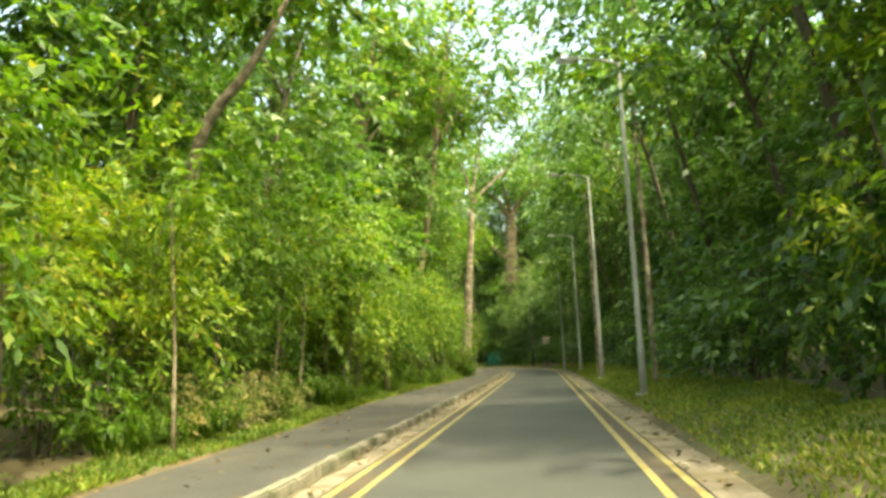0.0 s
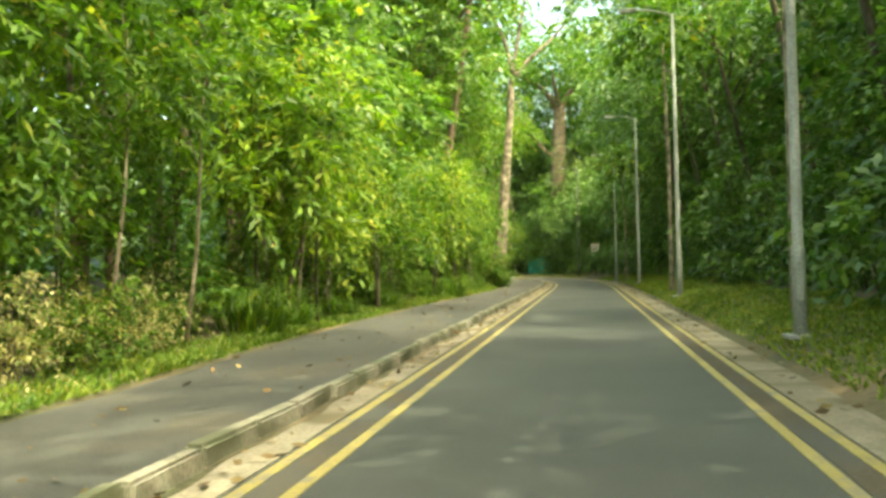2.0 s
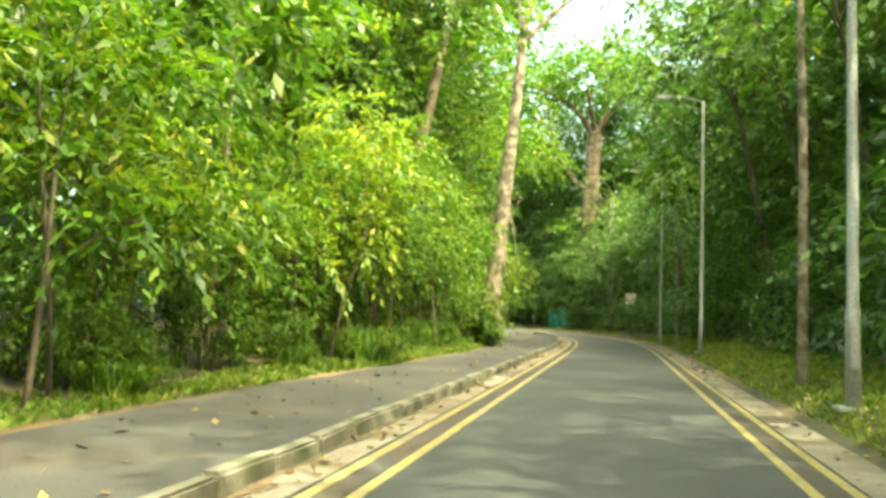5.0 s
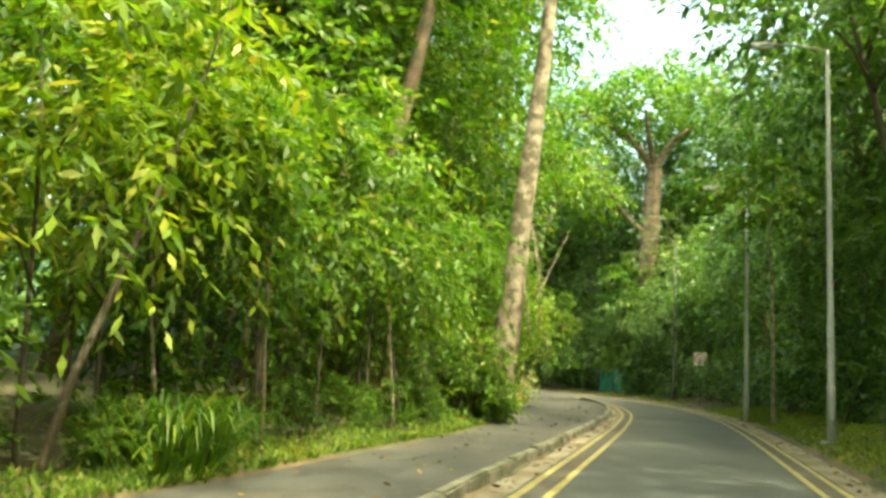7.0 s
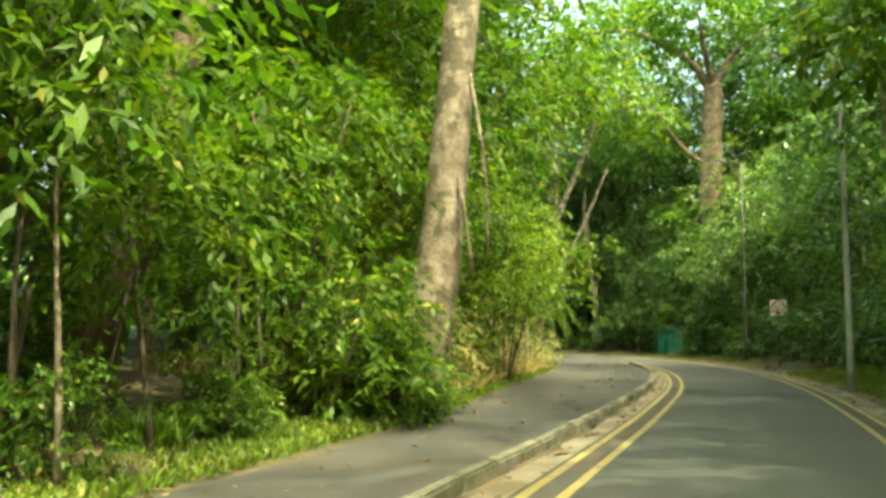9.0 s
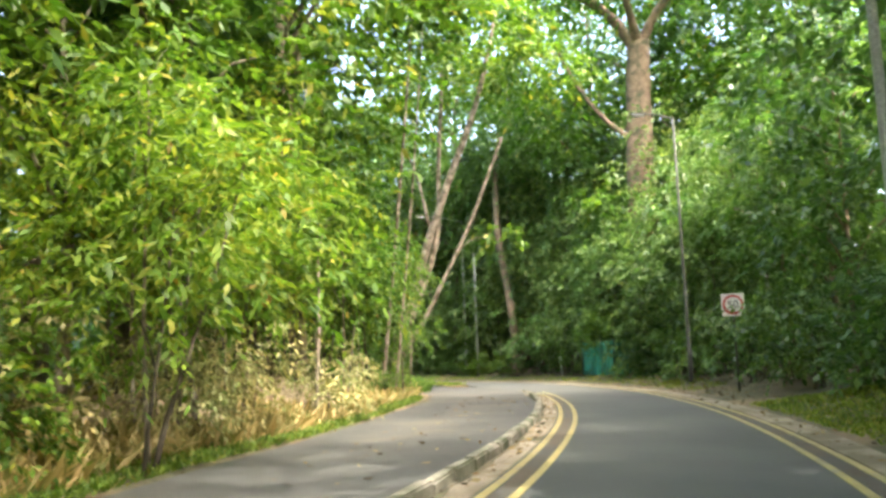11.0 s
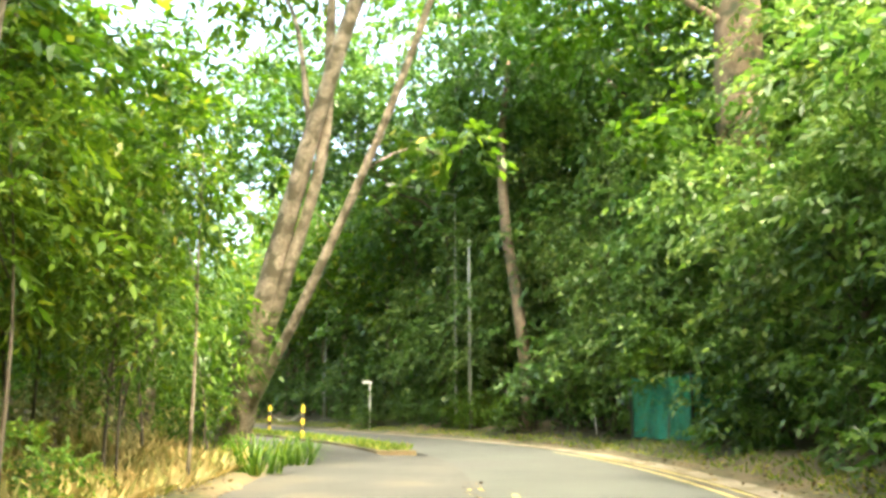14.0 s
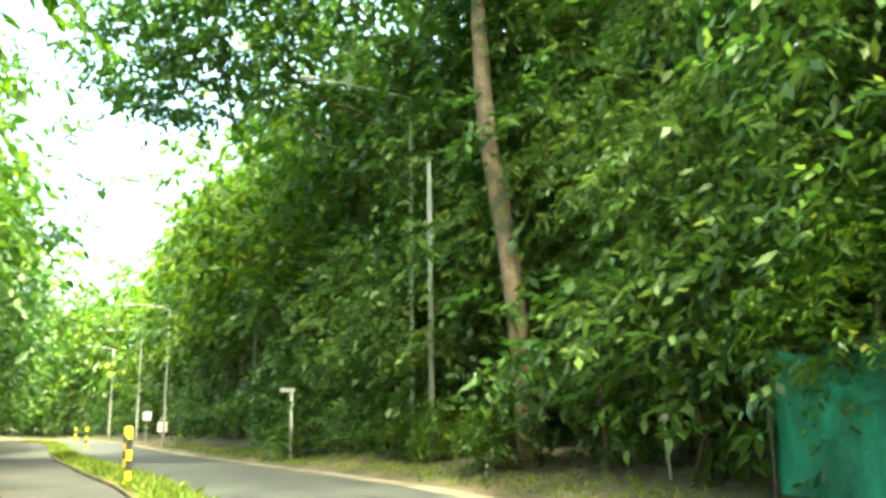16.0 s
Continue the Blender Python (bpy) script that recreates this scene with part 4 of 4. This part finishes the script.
# ---- particular trees ----
def make_trunk_tree(name, label, line, radii, bark, crown_blobs, leaf, count, seed, limbs=(), length=0.32, width=0.08, span=1.0, sides=12):
    """A single tree that can be told apart: its trunk follows a line of its own, then limbs and a crown."""
    rng = np.random.default_rng(seed)
    p = spline(line, 0.4)
    r = np.interp(np.linspace(0, 1, len(p)), np.linspace(0, 1, len(radii)), radii)
    base = Vector(line[0])
    root = thing(name, label, "tree", "", Matrix.Translation(base))
    off = np.array(line[0], float)
    v, f = tube_arrays(p - off, r, sides, 0.14, rng)
    link_mesh("trunk", v.tolist(), f, bark, root, smooth=True)
    for pts, ra, rb in limbs:
        q = spline(pts, 0.4)
        v, f = tube_arrays(q - off, np.linspace(ra, rb, len(q)), 8, 0.12, rng)
        link_mesh("limb", v.tolist(), f, bark, root, smooth=True)
    if crown_blobs:
        b = [(x - off[0], y - off[1], z - off[2], rx, ry, rz) for x, y, z, rx, ry, rz in crown_blobs]
        crown = new("crown", leaf_mesh("crown", crown_arrays(rng, b, count, 11, span, length, width, 0.4), leaf))
        crown.parent = root
    return root


g = height_at
# tall leaning tree on the left verge, with creepers
make_trunk_tree("leaning_tree", "tall pale-barked tree leaning over the side road", [(-4.95, 57.3, -0.1), (-4.72, 57.35, 1.2), (-4.5, 57.4, 3), (-4.3, 57.4, 5.4), (-4.06, 57.45, 8), (-3.85, 57.5, 10.4), (-3.72, 57.6, 12.6)],
                [0.46, 0.36, 0.31, 0.27, 0.23, 0.2, 0.17], PALE_BARK,
                [(-2.5, 59, 19.5, 2.8, 2.8, 1.4), (-5.6, 58.6, 18.6, 2.2, 2.2, 1.4), (0.6, 59.0, 17.0, 1.0, 1.0, 0.7)], LEAF_MID, 300, 101,
                limbs=[([(-3.75, 57.58, 12.0), (-2.7, 57.8, 13.2), (-1.2, 58.2, 14.6), (0.4, 58.8, 16.6)], 0.13, 0.05), ([(-3.72, 57.6, 12.3), (-4.1, 57.9, 14.2), (-4.9, 58.3, 16.2), (-5.4, 58.6, 18.2)], 0.14, 0.05), ([(-3.72, 57.6, 12.4), (-3.2, 58.0, 15.4), (-2.6, 58.8, 18.8)], 0.13, 0.05),
                       ([(-4.3, 57.3, 4.2), (-4.05, 57.1, 3.2), (-3.9, 57.15, 2.0)], 0.035, 0.02), ([(-4.1, 57.35, 5.6), (-3.75, 57.1, 4.0), (-3.7, 57.2, 2.4)], 0.03, 0.015)])
# curved pale stem over the left bushes
make_trunk_tree("curved_tree", "pale curved trunk rising out of roadside bushes", [(-8.6, 20.6, 0), (-8.5, 20.2, 3), (-8.0, 19.4, 5.2), (-7.3, 18.9, 7.2), (-6.0, 18.6, 8.6), (-5.0, 18.8, 10.5)],
                [0.2, 0.19, 0.17, 0.15, 0.12, 0.07], PALE_BARK, [(-5, 19, 11, 2.2, 2.2, 1.3), (-7, 20, 11.5, 2.2, 2.2, 1.2)], LEAF_MID, 220, 102)
# the pair of leaning trunks at the bend
make_trunk_tree("leaning_tree", "grey double-trunked tree leaning at the bend", [(-14.7, 96.5, -0.3), (-14.2, 96.1, 1.2), (-13.1, 95.3, 3.5), (-12.0, 94.7, 6), (-10.6, 94.2, 9.2), (-8.9, 93.8, 13), (-7.8, 93.6, 17)],
                [0.46, 0.36, 0.22, 0.18, 0.15, 0.12, 0.07], PALE_BARK, [(-9, 94, 16, 3.4, 3.4, 1.8), (-12, 95, 15, 2.5, 2.5, 1.5), (-6.5, 95, 14.5, 2.5, 2.5, 1.4), (-13.8, 96, 12.8, 2.0, 2.0, 1.1), (-16, 98.5, 14, 2.0, 2.0, 1.1), (-8.9, 96.1, 7.0, 0.9, 0.9, 0.6)], LEAF_MID, 620, 103,
                limbs=[([(-13.9, 95.9, 1.6), (-12.4, 95.1, 4.2), (-11.3, 94.7, 7.0), (-11.0, 94.4, 10.5), (-10.6, 94.2, 15)], 0.16, 0.08),
                       ([(-14.2, 96.2, 0.9), (-12.4, 95.3, 3.0), (-11.0, 94.9, 5.2), (-9.5, 94.5, 7.8), (-7.8, 94.1, 11.5)], 0.13, 0.07),
                       ([(-11.6, 94.6, 7.5), (-12.8, 95.6, 11), (-15.8, 98.3, 13.8)], 0.08, 0.03), ([(-10.2, 94.7, 6.4), (-9.6, 95.5, 7.0), (-8.8, 96.1, 6.9)], 0.03, 0.01)])
# great tree behind the outer bend
make_trunk_tree("great_tree", "massive brown-trunked tree with spreading limbs", [(-2.7, 106.5, 0.3), (-2.7, 106.5, 6), (-2.6, 106.5, 12), (-2.3, 106.6, 19.8)], [1.15, 0.88, 0.78, 0.64], BROWN_BARK,
                [(-2, 107, 25, 6, 6, 2.4), (-9, 105, 23, 4, 4, 2.0), (5, 105, 22.5, 4, 4, 2.0), (-3, 101, 23, 4, 4, 1.8), (-14, 108, 19.5, 3.5, 3.5, 1.6), (1.5, 108, 17, 3.0, 3.0, 2.6), (-7, 109, 16.5, 3.0, 3.0, 2.4), (4.5, 107, 15.5, 3.4, 3.4, 3.2), (-4.6, 105.2, 9.5, 1.4, 1.0, 1.2), (-0.9, 105.0, 10.5, 1.2, 1.0, 1.4)], LEAF_MID, 1700, 104,
                limbs=[([(-2.35, 106.6, 18.8), (-4.2, 106, 21.5), (-8, 105, 23.5), (-12, 106, 24)], 0.36, 0.1), ([(-2.3, 106.6, 19.0), (-0.8, 106.2, 21.4), (2.5, 105, 23.5)], 0.34, 0.08),
                       ([(-2.6, 106.4, 13.4), (-4.2, 105.8, 14.6), (-5.8, 105.2, 16.8), (-7.2, 105, 20)], 0.17, 0.05), ([(-2.3, 106.6, 19.2), (-2.8, 104, 21.5), (-3, 101.5, 23)], 0.3, 0.07)], length=0.4, width=0.11, span=1.3)
# slender trunk beside the outer bend, with crooked bare limbs above
make_trunk_tree("slender_tree", "slender grey-brown trunk standing before dark woods", [(-11.6, 112.6, 0.3), (-11.8, 112.8, 3), (-12.2, 113.1, 6), (-12.7, 113.4, 9), (-12.9, 113.6, 13), (-12.6, 114, 17)], [0.3, 0.25, 0.24, 0.23, 0.18, 0.08], BROWN_BARK,
                [(-12.5, 114, 17, 3, 3, 1.8), (-10.5, 113, 15, 2, 2, 1.4)], LEAF_DARK, 300, 105)
make_trunk_tree("spreading_tree", "dark tree with crooked spreading limbs and thin leaves", [(-17.6, 118.5, 0.5), (-17.4, 118.4, 5), (-17.1, 118, 9.0), (-17.5, 117.5, 11.0), (-17.2, 117.2, 12.5)], [0.18, 0.15, 0.12, 0.1, 0.06], DARK_BARK,
                [(-22, 116, 14.8, 3.0, 3.0, 1.3), (-18.5, 115, 16.2, 3.0, 3.0, 1.4), (-25.5, 117, 13.6, 2.6, 2.6, 1.2), (-14, 114.5, 15.2, 2.6, 2.6, 1.4), (-20, 117.5, 12.6, 2.2, 2.2, 0.9), (-15.5, 117, 12.5, 2.0, 2.0, 1.0), (-23, 113, 16, 2.4, 2.4, 1.0), (-26.5, 115.5, 17.6, 3.0, 3.0, 1.7), (-23.5, 115.5, 19.0, 3.0, 3.0, 1.7), (-28.5, 117.5, 15.4, 2.2, 2.2, 1.2)], LEAF_DEEP, 2000, 106,
                limbs=[([(-17.4, 117.6, 10.8), (-18.4, 117.2, 11.6), (-19.3, 116.6, 11.9), (-20.6, 116.5, 13.2), (-22.5, 116, 14.6)], 0.07, 0.015), ([(-17.3, 117.4, 11.6), (-16.9, 116.8, 13.1), (-17.7, 115.9, 14.2), (-18, 115, 16)], 0.06, 0.015),
                       ([(-17.2, 117.9, 9.8), (-18.6, 117.8, 10.6), (-19.8, 117.6, 10.7), (-21.2, 117.5, 12.2), (-22.3, 117.6, 12.4), (-25, 117, 13.6)], 0.065, 0.015), ([(-17.3, 117.4, 11.8), (-16.3, 116.6, 12.4), (-15.4, 115.7, 13.8), (-14, 114.6, 15.2)], 0.055, 0.012),
                       ([(-20.6, 116.5, 13.2), (-21.4, 115.4, 14.4), (-22.8, 113.8, 15.6)], 0.035, 0.01), ([(-17.1, 118, 9.2), (-15.8, 117.6, 10.6), (-15.2, 117.2, 12.3)], 0.05, 0.012)], length=0.27, width=0.085, span=0.8)
# thin stems that stand clear of the leaves
for n, (a, b, r) in enumerate((((3.75, 25.4), (3.7, 25.6, 9.5), 0.09), ((3.1, 39.9), (3.0, 39.9, 9.0), 0.085), ((2.75, 64.6), (2.6, 64.6, 7.5), 0.06), ((-9.95, 83.9), (-8.4, 83.7, 13.5), 0.07),
                               ((-9.75, 84.6), (-8.3, 84.4, 13.0), 0.05), ((-7.4, 29.5), (-6.9, 29.3, 7.0), 0.04), ((-6.6, 38.2), (-6.3, 38.2, 6.5), 0.05))):
    z0 = height_at(*a)
    make_trunk_tree("thin_tree", "thin straight pale stem with a small high crown", [(*a, z0 - 0.1), ((a[0] + b[0]) / 2 + 0.05, (a[1] + b[1]) / 2, b[2] / 2), b], [r, r * 0.85, r * 0.4], PALE_BARK,
                    [(b[0], b[1], b[2] + 0.4, 1.2, 1.2, 1.0)], LEAF_MID, 70, 120 + n, sides=8)


# ---- bare earth under the thin stems ----
def make_earth_bank():
    """A low uneven mound of dry tan earth beside the side road."""
    n, m = 60, 16
    v = []
    for i in range(n + 1):
        s = 66 + 24 * i / n
        for k in range(m + 1):
            q = k / m
            u = float(path_edge(s)) - 0.9 - 4.2 * q
            x, y, _ = spot(s, u)
            rise = math.sin(math.pi * q) ** 0.8 * (0.55 + 0.2 * math.sin(s * 0.9) + 0.12 * math.sin(s * 2.3 + 4 * q)) * math.sin(math.pi * i / n) ** 0.4
            v.append((x, y, height_at(x, y) - 0.06 + max(0.0, rise) + 0.05 * noise.noise((x * 1.7, y * 1.7, 0))))
    f = [(i * (m + 1) + k, i * (m + 1) + k + 1, (i + 1) * (m + 1) + k + 1, (i + 1) * (m + 1) + k) for i in range(n) for k in range(m)]
    tagged(link_mesh("earth_bank", v, [q[::-1] for q in f], EARTH, smooth=True), "low mound of dry tan earth with leaf litter", "earth", kind="structure")


make_earth_bank()


# ---- small plants and litter ----
def make_fern_clump(seed):
    """A clump of long arching strap leaves."""
    rng = np.random.default_rng(seed)
    root = thing("fern_clump", "bright green clump of arching strap leaves", "plant", "fern clumps")
    for tuft in range(20):
        quads = []
        ta, tr = rng.random() * 6.283, 0.5 * math.sqrt(rng.random())
        for k in range(6):
            a, reach, tall = ta + rng.normal() * 0.7, 0.40 + 0.55 * rng.random(), 0.35 + 0.45 * rng.random()
            t = np.linspace(0, 1, 6)
            px = tr * math.cos(ta) + rng.normal() * 0.05 + math.cos(a) * reach * t
            py = tr * math.sin(ta) + rng.normal() * 0.05 + math.sin(a) * reach * t
            pz = tall * np.sin(t * (2.1 + 0.5 * rng.random()))
            w = 0.02 * (1 - t) ** 0.6 + 0.002
            for i in range(5):
                c, d = np.array([px[i], py[i], pz[i]]), np.array([px[i + 1], py[i + 1], pz[i + 1]])
                sx = np.array([-math.sin(a), math.cos(a), 0])
                quads += [c - sx * w[i], c + sx * w[i], d + sx * w[i + 1], d - sx * w[i + 1]]
        fr = new("frond_tuft", leaf_mesh("frond_tuft", np.array(quads), LEAF_MID))
        fr.parent = root
    return root


fern = make_fern_clump(7)
FERNS = ((-6.0, 24.6, 0.8), (-5.9, 26.4, 0.7), (-6.0, 30.0, 0.7), (-5.9, 12.0, 0.8), (-5.35, 43.3, 1.15), (-5.8, 44.1, 1.1), (-6.0, 45.4, 0.8), (-5.9, 34.6, 0.7), (-5.9, 52.5, 0.7), (-6.0, 14.6, 0.9), (-6.2, 16.2, 1.0), (-12.0, 93.6, 1.0), (-13.0, 96.4, 1.0), (-5.8, 40.0, 0.6))
for fx, fy, k in FERNS[1:]:
    put(fern, fx, fy, 97 * fx, k)
fern.matrix_basis = pose(FERNS[0][0], FERNS[0][1], height_at(*FERNS[0][:2])) @ Matrix.Scale(1.1, 4)


def make_grass():
    rng = np.random.default_rng(13)
    zones = ((57, 100, -10.5, None, 24000, 0.42, "pale dry grass and brush under the young trees"), (91, 108, -21, -8.2, 9000, 0.24, "pale dry grass in the clearing"), (-4, 80, 2.65, 5.5, 88000, 0.095, "low green grass on the verge"), (-4, 88, None, None, 42000, 0.12, "bright grass fringe along the side road"), (105, 190, -3.3, -2.3, 12000, 0.22, "rough grass on the raised strip"), (88, 150, 2.9, 4.2, 6000, 0.12, "low grass at the road's edge"))
    for s0, s1, u0, u1, n, tall, label in zones:
        s = rng.uniform(s0, s1, n)
        u = path_edge(s) - 0.12 - rng.random(n) ** 1.5 * 1.1 if u0 is None else (path_edge(s) - 0.5 - rng.random(n) * 5.0 if u1 is None else rng.uniform(u0, u1, n))
        lump = np.sin(s * 2.1) * np.sin(u * 3.7 + s * 0.6) + 0.6 * np.sin(s * 5.3 + u * 2)
        keep = lump > -1.25 + 0.8 * rng.random(n) - 0.4
        s, u = s[keep], u[keep]
        xy = np.array([spot(a, b)[:2] for a, b in zip(s, u)])
        z = np.full(len(s), 0.055) if s0 == 105 else ground_height(s, u, xy[:, 0], xy[:, 1]) - 0.01
        base = np.column_stack([xy, z])
        ax = unit(rng.normal(size=(len(s), 3)) * np.array([0.6, 0.6, 0.1]) + np.array([0, 0, 1.0]))
        sd = unit(np.cross(ax, rng.normal(size=(len(s), 3))))
        h = tall * (0.5 + rng.random(len(s)))
        v = leaf_arrays(base, ax, sd, h, 0.012 + 0.05 * h)
        tagged(new("grass", leaf_mesh("grass", v, DRY_GRASS if label.startswith("pale") else GRASS)), label, "grass", kind="stuff")


make_grass()


def make_litter():
    """Fallen leaves on the ground, thickest along the edges."""
    rng = np.random.default_rng(17)
    for s0, s1, u0, u1, n, zed, label in ((0, 90, -4.9, -2.7, 620, "path", "scattered fallen leaves on the side road"), (0, 100, 2.05, 4.8, 2600, "ground", "brown fallen leaves along the verge"), (0, 95, -2.36, -2.05, 650, "lane", "fallen leaves in the gutter"),
                                          (2, 95, -9.0, -5.2, 6500, "ground", "dry leaf litter under the bushes"), (84, 116, 2.6, 6.0, 2600, "ground", "dry leaf litter on the bank")):
        s = rng.uniform(s0, s1, n)
        u = u0 + (u1 - u0) * rng.random(n)
        xy = np.array([spot(a, b)[:2] for a, b in zip(s, u)])
        if zed == "path":
            z = path_height(s) + 0.004
        elif zed == "lane":
            z = np.full(n, 0.014)
        else:
            z = np.maximum(ground_height(s, u, xy[:, 0], xy[:, 1]), np.where(u > 0, np.where(u < 2.6, 0.014, -1), -1)) + 0.008
        base = np.column_stack([xy, z])
        ax = unit(rng.normal(size=(n, 3)) * np.array([1, 1, 0.15]) + np.array([0, 0, 0.12]))
        sd = unit(np.cross(ax, np.array([0, 0, 1.0]) + 0.3 * rng.normal(size=(n, 3))))
        L = 0.07 + 0.08 * rng.random(n)
        base[:, 2] += L * 0.12
        v = leaf_arrays(base, ax, sd, L, L * 0.28)
        tagged(new("leaf_litter", leaf_mesh("leaf_litter", v, LEAF_FALLEN)), label, "leaves", kind="stuff")


make_litter()
